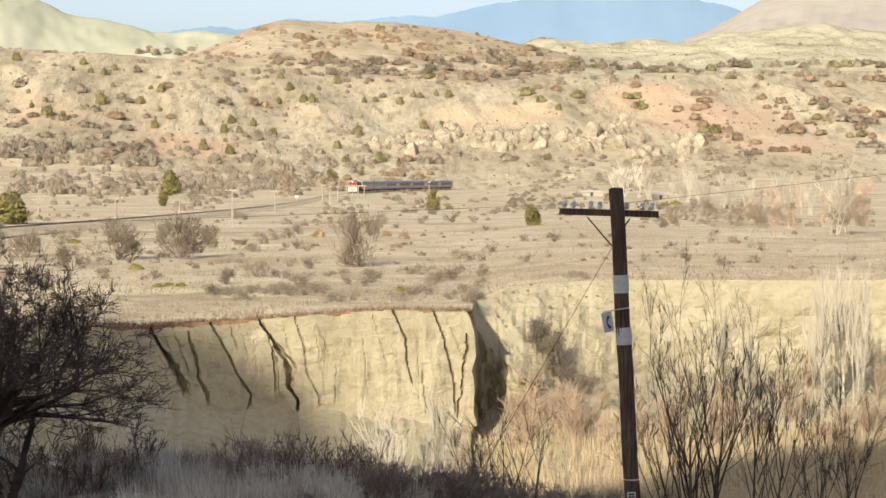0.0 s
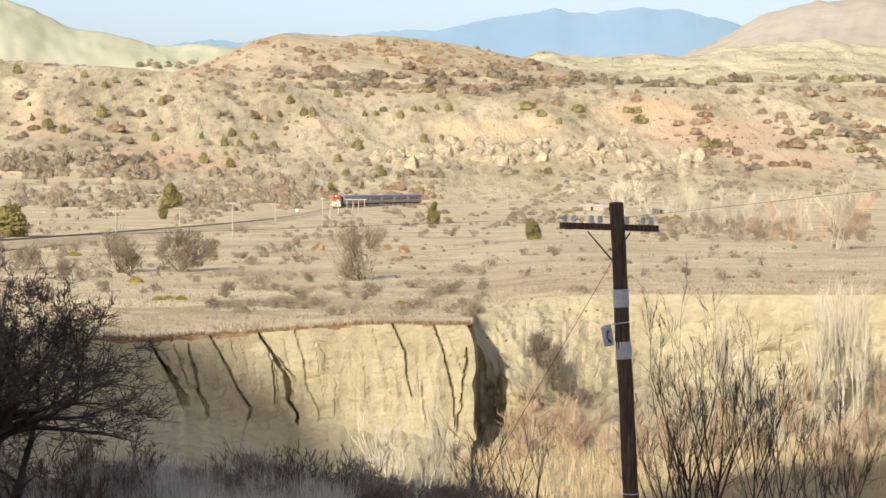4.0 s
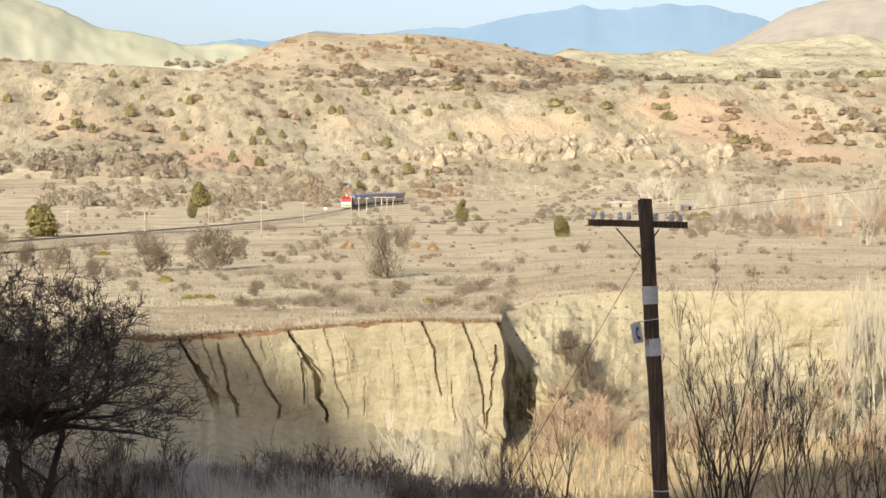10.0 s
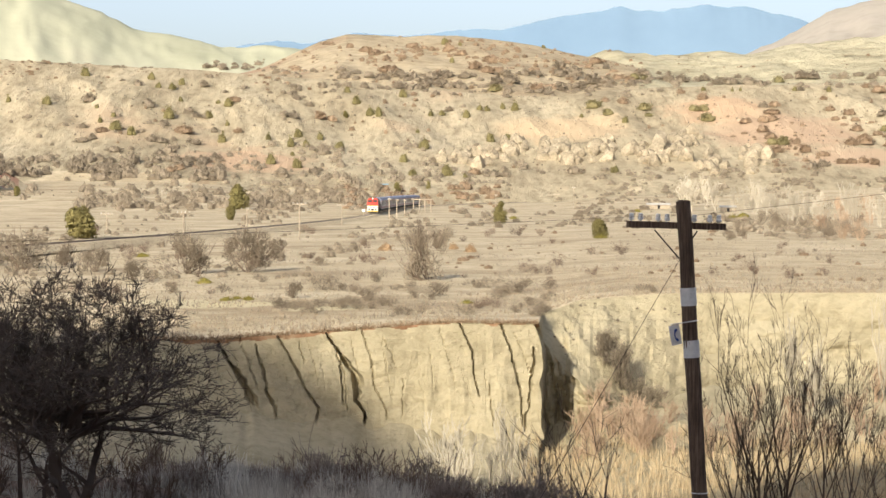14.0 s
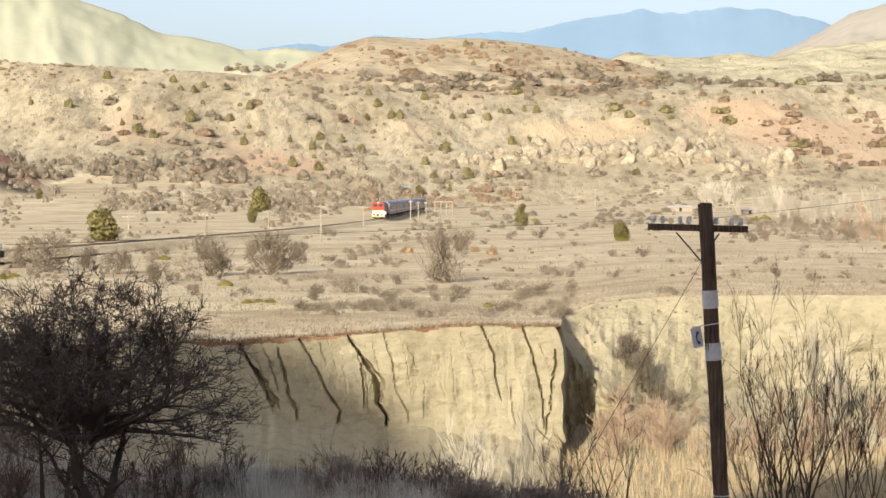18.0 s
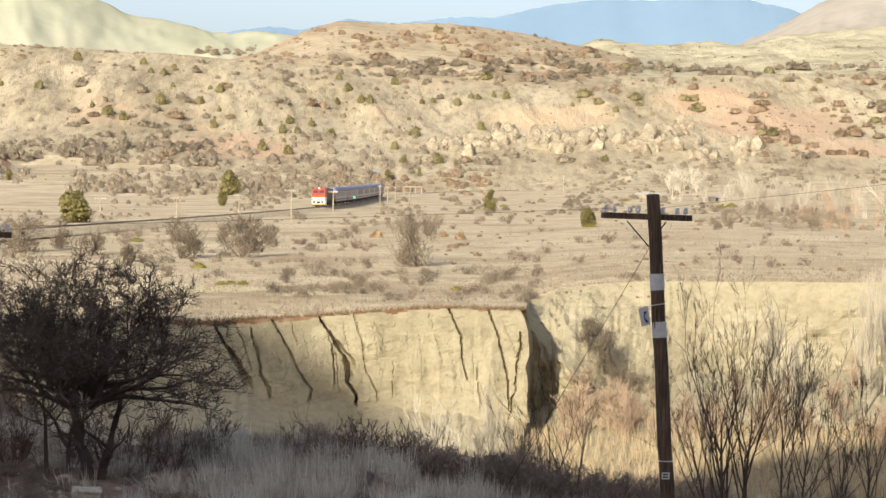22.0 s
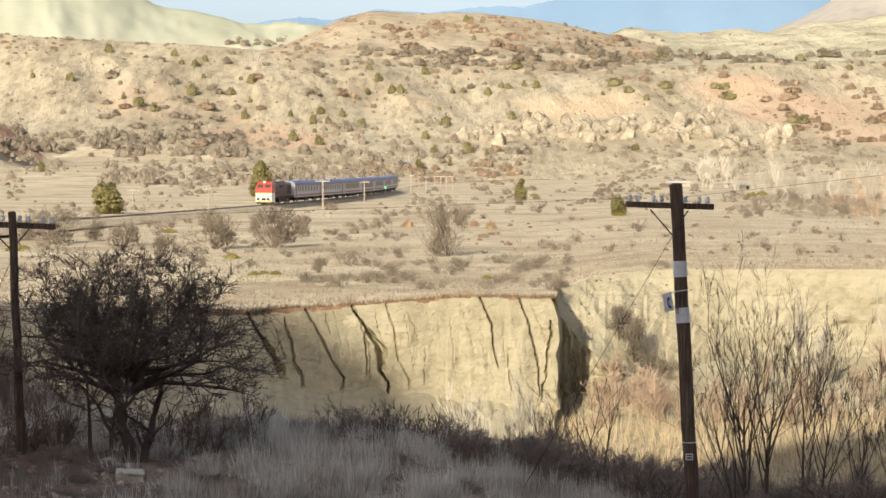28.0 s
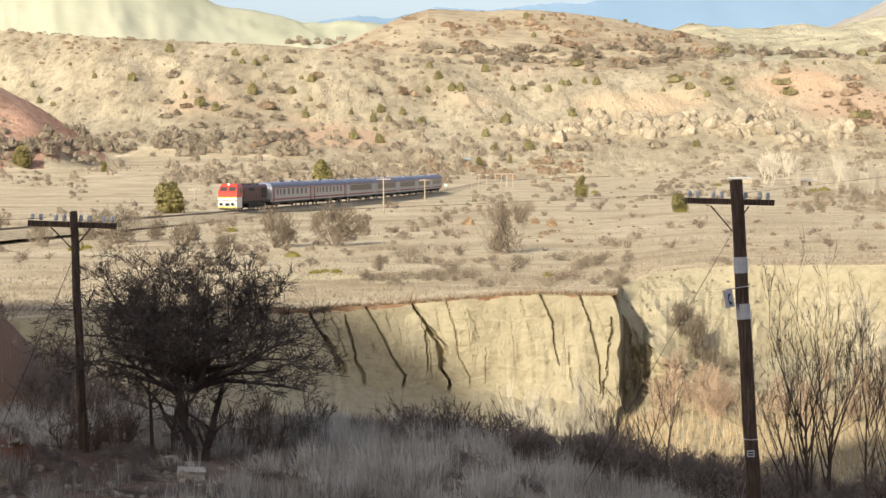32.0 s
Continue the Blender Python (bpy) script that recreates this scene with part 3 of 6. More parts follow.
def build_back_slope():
    """The hill behind the viewpoint, whose shade lies over the gully."""
    X = np.linspace(-400, 400, 321)
    Y = np.concatenate([np.linspace(60, 4, 12), np.linspace(0, -150, 36), np.linspace(-158, -400, 20)])
    top = 12.4 + prof(X, [(-400, 112), (-150, 117.5), (-144, 118.8), (-125, 117.8), (-123, 116.8), (-121, 116.3), (-118, 116.0), (-115, 114.3), (-112, 110.8), (-107.6, 105.6), (-104, 101), (-99, 97.5), (-94, 92), (-90, 88), (-86, 86), (-82, 88), (-79, 97), (-70, 109), (0, 105), (400, 100)])
    V = []
    for y in Y:
        low = np.interp(y, [0, 34, 47, 60], [6.2, 1.2, -0.3, -3.5])
        f = np.clip(-y / 150, 0, 1)
        g = np.clip((-y - 150) / 250, 0, 1)
        z = (low + (top - low) * (f * f * (3 - 2 * f)) ** 0.8) if y < 0 else np.full_like(X, low)
        z = z - g * 25 + fractal(X / 14, np.full_like(X, y / 14), 15, 3) * 1.2 * (1 if -110 < y < -4 else 0.0)
        V.append(np.stack([X, np.full_like(X, y), z], axis=-1))
    V = np.array(V)
    nr, nc, _ = V.shape
    idx = np.arange(nr * nc).reshape(nr, nc)
    faces = np.stack([idx[:-1, :-1], idx[1:, :-1], idx[1:, 1:], idx[:-1, 1:]], axis=-1).reshape(-1, 4)
    tagged(new("ground_behind", mesh_from("ground_behind", V, faces, [MAT_NEAR], smooth=True)), "dry hillside behind the viewpoint", "ground", kind="structure")


build_land()
build_back_slope()


def build_blue_range():
    pts = [(-3000, 120), (200, 110), (405, 78), (460, 66), (520, 72), (600, 55), (700, 62), (790, 48), (870, 50), (935, 33), (1010, 22), (1085, 8), (1110, 15), (1160, 12), (1245, 3), (1310, 8), (1405, 28), (1500, 60), (1700, 90), (4000, 120)]
    x = np.arange(-600, 2200, 4.0)
    broad = sum(prof(x + k, pts) for k in (-20, -10, 0, 10, 20)) / 5 - 8
    fine = fractal(x / 40, x * 0, 5, 4) * 5 + prof(x, pts) - 8 - broad
    d0 = 4880.0
    V, rows = [], 24
    for k in range(rows):
        f = k / (rows - 1)
        zt = rise(broad + fine * f ** 12, d0)
        z = -60 + (zt + 60) * f
        dd = np.full_like(x, d0 - 380 * (1 - f))
        V.append(np.stack([(x - BX) / UNIT * d0, dd, z], axis=-1))
    V = np.array(V)
    idx = np.arange(V.shape[0] * V.shape[1]).reshape(V.shape[:2])
    faces = np.stack([idx[:-1, :-1], idx[:-1, 1:], idx[1:, 1:], idx[1:, :-1]], axis=-1).reshape(-1, 4)
    # the haze of the distance is put into the base colour as blue
    m, t, p = nodes_of("haze_blue")
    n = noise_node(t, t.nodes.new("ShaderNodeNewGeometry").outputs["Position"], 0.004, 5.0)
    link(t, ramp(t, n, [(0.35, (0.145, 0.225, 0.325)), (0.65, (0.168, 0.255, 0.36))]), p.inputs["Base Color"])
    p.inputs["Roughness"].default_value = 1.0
    tagged(new("backdrop", mesh_from("backdrop", V, faces, [m], smooth=True)), "haze-blue mountain range on the horizon", "mountains", kind="structure")


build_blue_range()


# ---------------------------------------------------------------- plants
def unit(v):
    return v / max(np.linalg.norm(v), 1e-9)


def grow(rng, segs, p, d, L, r, level, kids, ratio, spread, wig, up):
    """Adds one limb and its side limbs, as tapered pieces."""
    n = 2 if level == 0 else 4
    pts = []
    for i in range(n):
        d = unit(d + rng.normal(0, wig, 3) + np.array([0, 0, up]))
        q = p + d * L / n
        segs.append((p, q, r * (1 - 0.7 * i / n), r * (1 - 0.7 * (i + 1) / n)))
        p = q
        pts.append((p, d, r * (1 - 0.7 * (i + 1) / n)))
    if level > 0:
        for k in range(kids[level - 1]):
            q, e, rr = pts[min(n - 1, int(rng.uniform(0.2, 1.0) * n))]
            e = unit(e + rng.normal(0, spread, 3))
            e[2] = e[2] if e[2] > 0 else e[2] * 0.3
            grow(rng, segs, q, e, L * ratio * rng.uniform(0.6, 1.2), max(rr * 0.6, 0.004), level - 1, kids, ratio, spread, wig, up)


def tubes(segs, fat=1.0, least=0.0):
    """Three-sided tapered pieces for all limbs, in one go."""
    a = np.array([s[0] for s in segs])
    b = np.array([s[1] for s in segs])
    r0 = np.maximum(np.array([s[2] for s in segs]) * fat, least)[:, None]
    r1 = np.maximum(np.array([s[3] for s in segs]) * fat, least * 0.7)[:, None]
    d = b - a
    d /= np.linalg.norm(d, axis=1, keepdims=True) + 1e-9
    ref = np.where(np.abs(d[:, 2:3]) > 0.9, np.array([[1.0, 0, 0]]), np.array([[0, 0, 1.0]]))
    u = np.cross(d, ref)
    u /= np.linalg.norm(u, axis=1, keepdims=True) + 1e-9
    w = np.cross(d, u)
    V = []
    for c, r in ((a, r0), (b, r1)):
        for k in range(3):
            t = 2 * math.pi * k / 3
            V.append(c + r * (u * math.cos(t) + w * math.sin(t)))
    V = np.stack(V, axis=1).reshape(-1, 3)
    o = (np.arange(len(segs)) * 6)[:, None]
    F = np.concatenate([o + np.array([[0, 1, 4, 3]]), o + np.array([[1, 2, 5, 4]]), o + np.array([[2, 0, 3, 5]])])
    return V, F


def leaves(rng, n, size, lobes, flat=0.8, slim=0.6):
    """Many small leaf blades in an uneven crown made of lobes (centre, radius)."""
    pick = rng.integers(0, len(lobes), n)
    c = np.array([l[0] for l in lobes])[pick]
    R = np.array([l[1] for l in lobes])[pick][:, None]
    v = rng.normal(0, 1, (n, 3))
    v /= np.linalg.norm(v, axis=1, keepdims=True)
    p = c + v * R * rng.uniform(0.45, 1.0, (n, 1)) ** 0.6 * np.array([[1, 1, flat]])
    out = (v if slim > 0.5 else 0) + rng.normal(0, 0.4, (n, 3))
    a = np.cross(out, rng.normal(0, 1, (n, 3)))
    a /= np.linalg.norm(a, axis=1, keepdims=True)
    b = np.cross(out, a)
    b /= np.linalg.norm(b, axis=1, keepdims=True)
    s = size * rng.uniform(0.5, 1.3, (n, 1))
    V = np.stack([p - a * s, p + b * s * slim, p + a * s, p - b * s * slim], axis=1).reshape(-1, 3)
    V[:, 2] = np.maximum(V[:, 2], 0.0)
    return V, np.arange(n * 4).reshape(n, 4)


def bare_shrub_mesh(seed, kids=(5, 5), stems=9, thick=0.012, up=0.12, spread=0.55, lean=0.75, mat=None, name="bare_shrub"):
    """A leafless shrub, one metre high."""
    rng = np.random.default_rng(seed)
    segs = []
    for k in range(stems):
        az, tilt = rng.uniform(0, 2 * math.pi), rng.uniform(0.05, lean)
        d = np.array([math.sin(tilt) * math.cos(az), math.sin(tilt) * math.sin(az), math.cos(tilt)])
        grow(rng, segs, np.array([rng.normal(0, 0.04), rng.normal(0, 0.04), -0.03]), d, rng.uniform(0.4, 0.62), thick * rng.uniform(1.0, 2.0), 2, kids, 0.55, spread, 0.14, up)
    V, F = tubes(segs, 1.0, thick * 0.55)
    V[:, 2] = np.maximum(V[:, 2], -0.05)
    V *= 1.0 / max(V[:, 2].max(), 0.3)
    V[:, :2] *= 0.5 / np.quantile(np.hypot(V[:, 0], V[:, 1]), 0.97)
    return mesh_from(name, V, F, [mat])


SHAPES = {}


def bush_heart(rng, tall, domes=4, lon=9, lat=4):
    """The close inner mass of a bush: a few uneven rounded domes grown into one another."""
    V, F, off = [], [], 0
    for k in range(domes):
        far = 0.0 if k == 0 else rng.uniform(0.14, 0.3)
        az = rng.uniform(0, 6.28)
        r = rng.uniform(0.3, 0.36) if k == 0 else rng.uniform(0.16, 0.26)
        a = np.linspace(0, 2 * math.pi, lon + 1)[:-1] + rng.uniform(0, 1)
        e = np.linspace(-0.3, 1.35, lat + 1)
        R = r * (1 + rng.normal(0, 0.15, (lat + 1, lon)))
        P = np.stack([far * math.cos(az) + R * np.cos(e)[:, None] * np.cos(a), far * math.sin(az) + R * np.cos(e)[:, None] * np.sin(a), 0.06 + R * 1.9 * tall * np.sin(e)[:, None] * np.ones(lon)], axis=-1)
        i = np.arange((lat + 1) * lon).reshape(lat + 1, lon)
        j = np.roll(i, -1, axis=1)
        V.append(P.reshape(-1, 3))
        F.append(np.stack([i[:-1], j[:-1], j[1:], i[1:]], axis=2).reshape(-1, 4) + off)
        top = i[-1][[0, 2, 4, 6]] + off
        F.append(top[None, :])
        off += P.shape[0] * P.shape[1]
    return np.concatenate(V), np.concatenate(F)


def leafy_bush_mesh(seed, n, size, mat, tall=1.0, name="leafy_bush", slim=0.6):
    """A close bush about one metre across: its heart, and a fringe of many small leaves or twigs."""
    rng = np.random.default_rng(seed)
    V, F = bush_heart(rng, tall)
    pick = V[rng.integers(0, len(V), n)]
    lobes = [(tuple(p * 0.9), rng.uniform(0.07, 0.17)) for p in pick[:70]]
    L, G = leaves(rng, n, size, lobes, 0.9, slim)
    L[:, 2] = np.maximum(L[:, 2], -0.04)
    V = V * (0.74 if slim < 0.35 else 0.84)
    V[:, 2] = np.maximum(V[:, 2], -0.05)
    me = mesh_from(name, np.concatenate([V, L]), np.concatenate([F, G + len(V)]), [mat])
    SHAPES[me.name] = (V, F, L)
    return me


def soft_shrub_mesh(seed, n, mat, stems=7, size=0.075, flat=0.8, name="bare_shrub", split=False):
    """A leafless shrub with a few stems and a rounded crown of very many fine twigs, one metre high."""
    rng = np.random.default_rng(seed)
    lobes = np.array([(rng.normal(0, 0.25), rng.normal(0, 0.25), rng.uniform(0.08, 0.64), rng.uniform(0.17, 0.3)) for _ in range(14)])
    segs = []
    for k in range(stems):
        top = lobes[k % len(lobes)]
        grow(rng, segs, np.array([rng.normal(0, 0.03), rng.normal(0, 0.03), -0.03]), unit(top[:3]), 0.75, 0.012, 1, (4,), 0.5, 0.5, 0.12, 0.08)
    V, F = tubes(segs, 1.0, 0.005)
    stem = (V.copy(), F.copy())
    pick = rng.integers(0, len(lobes), n)
    v = rng.normal(0, 1, (n, 3))
    v /= np.linalg.norm(v, axis=1, keepdims=True)
    p = lobes[pick, :3] + v * lobes[pick, 3:] * rng.uniform(0.2, 1.0, (n, 1)) ** 0.5 * np.array([[1, 1, flat]])
    a = p * np.array([[1, 1, 0.6]]) + np.array([[0, 0, 0.25]]) + rng.normal(0, 0.5, (n, 3))
    a /= np.linalg.norm(a, axis=1, keepdims=True)
    s = np.cross(a, rng.normal(0, 1, (n, 3)))
    s /= np.linalg.norm(s, axis=1, keepdims=True)
    L, w = size * rng.uniform(0.6, 1.4, (n, 1)), 0.008
    T = np.stack([p - a * L - s * w, p - a * L + s * w, p + a * L + s * w * 0.5, p + a * L - s * w * 0.5], axis=1).reshape(-1, 3)
    if split:
        V, F = T, np.arange(n * 4).reshape(n, 4)
    else:
        F = np.concatenate([F, np.arange(n * 4).reshape(n, 4) + len(V)])
        V = np.concatenate([V, T])
    V[:, 2] = np.maximum(V[:, 2], -0.04)
    tall, wide = 1 / np.quantile(V[:, 2], 0.985), 0.5 / np.quantile(np.hypot(V[:, 0], V[:, 1]), 0.97)
    size3 = np.array([[wide, wide, tall]])
    if split:
        return mesh_from("stem", stem[0] * size3, stem[1], [MAT_TWIG]), mesh_from("crown", V * size3, F, [mat])
    return mesh_from(name, V * size3, F, [mat])


def shrubby_tree(x, y, w, k, label="grey leafless shrubby tree on the dry plain"):
    p = meet(x, y)
    s = px(p.y, w)
    t = tagged(new("bare_tree"), label, "tree", "bare trees on the plain")
    t.matrix_basis = Matrix.LocRotScale(p, Euler((0, 0, RNG.uniform(0, 6.28))), (s, s, s * (0.92 if k == 0 else RNG.uniform(0.6, 0.72))))
    stems, crown = SHRUBBY[k % len(SHRUBBY)]
    part("stem", stems, MAT_TWIG, t, "dark bare stems")
    part("crown", crown, MAT_BRUSH, t)


def cone_tree_parts(seed, n, size, tall):
    """Trunk and crown of a small pointed conifer, one metre across."""
    rng = np.random.default_rng(seed)
    lobes = []
    for k in range(16):
        h = rng.uniform(0.12, 0.92)
        rr = 0.56 * (1 - h) ** 0.5 * (1 - math.exp(-h * 7))
        az = rng.uniform(0, 6.28)
        lobes.append(((rr * 0.6 * math.cos(az), rr * 0.6 * math.sin(az), h * tall), 0.09 + rr * 0.55))
    V, F = leaves(rng, n, size, lobes, 1.3)
    seg = []
    grow(rng, seg, np.array([0.0, 0, -0.03]), np.array([0, 0, 1.0]), tall * 0.8, 0.035, 1, (10,), 0.4, 0.8, 0.03, 0.02)
    return mesh_from("trunk", *tubes(seg), [MAT_BARK]), mesh_from("crown", V, F, [MAT_CONIFER])


def place(name, me, p, sx, sz, rot, label, category, group=""):
    ob = new(name, me)
    ob.matrix_basis = Matrix.LocRotScale(p, Euler((0, 0, rot)), (sx, sx, sz))
    return tagged(ob, label, category, group)


def px(d, n):
    """Metres that span n bearing units at the distance d."""
    return n * d / UNIT


RNG = np.random.default_rng(7)
JUNIPERS = [leafy_bush_mesh(100 + k, 420, 0.055, MAT_GREEN, 1.0, "juniper") for k in range(4)]
BROWNS = [leafy_bush_mesh(120 + k, 420, 0.075, MAT_BROWNLEAF, 0.9, "brown_bush", 0.4) for k in range(4)]
GREYS = [leafy_bush_mesh(140 + k, 480, 0.085, MAT_SCRUB, 0.85, "grey_bush", 0.25) for k in range(4)]
OLIVES = [leafy_bush_mesh(160 + k, 420, 0.06, MAT_OLIVE, 0.7, "olive_bush", 0.3) for k in range(2)]
OLIVEBROWNS = [leafy_bush_mesh(180 + k, 420, 0.07, MAT_GREENBROWN, 0.85, "olive_bush", 0.4) for k in range(3)]
ORANGES = [leafy_bush_mesh(170 + k, 520, 0.085, MAT_ORANGE, 0.75, "orange_bush", 0.25) for k in range(2)]
SHRUBBY = [soft_shrub_mesh(210 + k, 1200, MAT_BRUSH, 8, 0.065, split=True) for k in range(4)]
BARES = [soft_shrub_mesh(200 + k, 540, MAT_BRUSH) for k in range(5)]
DARKS = [soft_shrub_mesh(220 + k, 380, MAT_TWIG) for k in range(5)]
DENSE = [soft_shrub_mesh(250 + k, 1500, MAT_SCRUB, 9, 0.06) for k in range(3)]
HAZE = [soft_shrub_mesh(270 + k, 620, MAT_DARKTWIG, 8, 0.09, 1.0) for k in range(3)]
WILD = [bare_shrub_mesh(225 + k, (6, 5), 8, 0.008, mat=MAT_TWIG) for k in range(3)]
LIGHTS = [bare_shrub_mesh(230 + k, (4, 3), 7, 0.011, mat=MAT_TWIG) for k in range(4)]
PALES = [bare_shrub_mesh(235 + k, (4, 3), 7, 0.011, mat=MAT_GREY) for k in range(3)]
REDS = [bare_shrub_mesh(240 + k, (4, 3), 10, 0.0075, up=0.25, lean=0.5, mat=MAT_REDTWIG) for k in range(2)]
WHITES = [bare_shrub_mesh(260 + k, (5, 4), 10, 0.008, up=0.3, spread=0.35, lean=0.5, mat=MAT_WHITE) for k in range(3)]


def scatter_spot(spots, meshes, name, label, category, group, height=0.85):
    """Bushes at bearing and drop, so many units wide; a wide thicket is several bushes side by side."""
    for x, y, w in spots:
        n = max(1, round(w / 24)) if height < 0.8 else 1
        for k in range(n):
            p = meet(x + (k - (n - 1) / 2) * w / n * RNG.uniform(0.85, 1.0), y - (RNG.uniform(0, 5) if n > 1 else 0))
            s = px(p.y, w / n * (1.0 if n == 1 else RNG.uniform(1.15, 1.5))) * 1.2
            place(name, meshes[int(RNG.integers(len(meshes)))], p, s, s * height * RNG.uniform(0.85, 1.1), RNG.uniform(0, 6.28), label, category, group)


# dark green junipers on the near slope
scatter_spot([(112, 128, 20), (231, 133, 16), (244, 146, 13), (269, 153, 17), (286, 145, 14), (285, 175, 10), (353, 179, 11), (132, 187, 10), (137, 211, 14), (161, 203, 12), (165, 226, 26), (263, 204, 28), (334, 207, 19), (371, 186, 20), (195, 235, 21), (369, 215, 12), (360, 245, 20), (444, 244, 14), (498, 238, 21), (484, 257, 20), (512, 254, 16), (538, 241, 16), (575, 259, 21), (589, 157, 14), (604, 180, 20), (488, 271, 11), (496, 293, 22), (448, 288, 26)], JUNIPERS, "juniper", "dark green juniper bush on the ochre slope", "bush", "junipers on the slope", 0.95)
scatter_spot([(688, 164, 18), (630, 200, 20), (644, 190, 10), (646, 200, 17), (740, 202, 15), (760, 200, 14), (804, 200, 19), (829, 187, 13), (842, 190, 15), (870, 185, 13), (894, 188, 20), (1014, 200, 10), (1094, 215, 15), (849, 248, 19), (728, 257, 22), (689, 284, 19), (769, 306, 27), (708, 308, 19), (891, 243, 13), (879, 246, 18), (802, 310, 11), (1075, 301, 19), (765, 69, 16), (778, 102, 12), (793, 71, 8), (945, 74, 9), (716, 232, 9)], JUNIPERS, "juniper", "dark green juniper bush on the ochre slope", "bush", "junipers on the slope", 0.95)
scatter_spot([(1235, 153, 11), (1288, 156, 8), (1303, 153, 8), (1401, 155, 12), (1464, 159, 11)], JUNIPERS, "juniper", "dark green juniper bush on the ochre slope", "bush", "junipers on the slope", 0.95)
scatter_spot([(-237, 157, 10), (-198, 176, 10), (-145, 190, 10), (-133, 217, 15), (-108, 226, 12), (40, 180, 20), (-30, 172, 14)], JUNIPERS, "juniper", "dark green juniper bush on the ochre slope", "bush", "junipers on the slope", 0.95)
# grey, brown and olive thickets on the slopes and along the far ridge
scatter_spot([(226, 185, 32), (178, 135, 13), (207, 143, 22), (326, 148, 24), (338, 131, 16), (364, 157, 16), (400, 150, 15), (116, 176, 32), (106, 223, 22), (497, 170, 25), (483, 202, 38), (520, 184, 20), (301, 193, 26), (324, 205, 36), (346, 228, 20), (240, 252, 40), (113, 249, 36), (162, 263, 32), (247, 268, 22), (322, 284, 76), (374, 272, 20), (212, 227, 18), (544, 268, 32), (562, 155, 14), (572, 172, 16)], GREYS, "grey_bush", "grey-brown leafless thicket on the ochre slope", "bush", "thickets on the slope", 0.6)
scatter_spot([(271, 246, 14), (309, 252, 28), (251, 219, 24), (528, 301, 24), (172, 306, 56), (145, 283, 36), (105, 303, 44), (334, 318, 44), (471, 311, 32)], GREYS, "grey_bush", "grey-brown leafless thicket on the ochre slope", "bush", "thickets on the slope", 0.6)
scatter_spot([(799, 182, 13), (774, 194, 19), (823, 252, 13), (1100, 163, 20), (747, 283, 21), (905, 292, 35), (1002, 303, 34), (866, 312, 44), (788, 284, 27), (753, 135, 57), (801, 128, 35), (880, 126, 31), (920, 127, 44), (986, 131, 57), (975, 109, 27), (696, 133, 49), (652, 134, 31), (700, 152, 62), (762, 148, 88), (872, 139, 53), (995, 155, 53), (1048, 146, 53), (1125, 124, 31), (1061, 112, 19)], GREYS, "grey_bush", "grey-brown leafless thicket on the ochre slope", "bush", "thickets on the slope", 0.6)
scatter_spot([(1230, 135, 38), (1271, 134, 20), (1300, 130, 18), (1327, 142, 45), (1392, 132, 27), (1427, 133, 49), (1483, 133, 40), (1519, 127, 22), (1550, 132, 45), (1651, 131, 40), (1683, 129, 31), (1186, 138, 54), (1275, 144, 49), (1413, 151, 18), (1346, 182, 22), (1442, 295, 49), (1571, 209, 49), (1639, 234, 76), (1660, 278, 49), (1689, 287, 27)], GREYS, "grey_bush", "grey-brown leafless thicket on the ochre slope", "bush", "thickets on the slope", 0.6)
scatter_spot([(550, 208, 44), (289, 230, 34), (141, 231, 22), (386, 171, 28), (390, 230, 24), (271, 302, 36)], BROWNS, "brown_bush", "russet-brown leafy thicket on the ochre slope", "bush", "thickets on the slope", 0.58)
scatter_spot([(1057, 172, 19), (1090, 179, 27), (819, 304, 25), (630, 87, 40), (704, 76, 27), (659, 97, 19), (663, 118, 34), (772, 82, 28), (799, 88, 27), (742, 80, 18), (852, 101, 35), (819, 112, 35), (852, 125, 44), (1037, 102, 31), (942, 151, 49), (1092, 137, 44)], BROWNS, "brown_bush", "russet-brown leafy thicket on the ochre slope", "bush", "thickets on the slope", 0.58)
scatter_spot([(1194, 158, 21), (1234, 170, 29), (1454, 168, 18), (1530, 148, 19), (1551, 157, 31), (1598, 167, 40), (1672, 158, 40), (1367, 184, 27), (1361, 197, 27), (1316, 215, 27), (1350, 212, 36), (1341, 230, 27), (1361, 241, 29), (1370, 266, 31), (1311, 233, 12), (1466, 190, 25), (1477, 208, 22), (1503, 198, 28), (1511, 210, 18), (1491, 219, 13), (1518, 225, 27), (1518, 254, 58), (1422, 263, 32), (1453, 271, 22), (1518, 288, 85)], BROWNS, "brown_bush", "russet-brown leafy thicket on the ochre slope", "bush", "thickets on the slope", 0.58)
scatter_spot([(1578, 191, 22), (1592, 223, 18), (1572, 254, 27), (1620, 197, 22), (1643, 213, 36), (1679, 220, 31), (1648, 247, 27), (1670, 258, 22)], BROWNS, "brown_bush", "russet-brown leafy thicket on the ochre slope", "bush", "thickets on the slope", 0.58)
scatter_spot([(1130, 190, 32), (1037, 188, 35), (1064, 197, 27), (1137, 198, 18), (858, 152, 31), (1119, 137, 40)], OLIVEBROWNS, "olive_bush", "dull olive-brown thicket on the ochre slope", "bush", "thickets on the slope", 0.6)
scatter_spot([(1374, 137, 29), (1611, 133, 45), (1227, 192, 43), (1245, 208, 35), (1370, 255, 45), (1567, 229, 27), (1639, 262, 40)], OLIVEBROWNS, "olive_bush", "dull olive-brown thicket on the ochre slope", "bush", "thickets on the slope", 0.6)


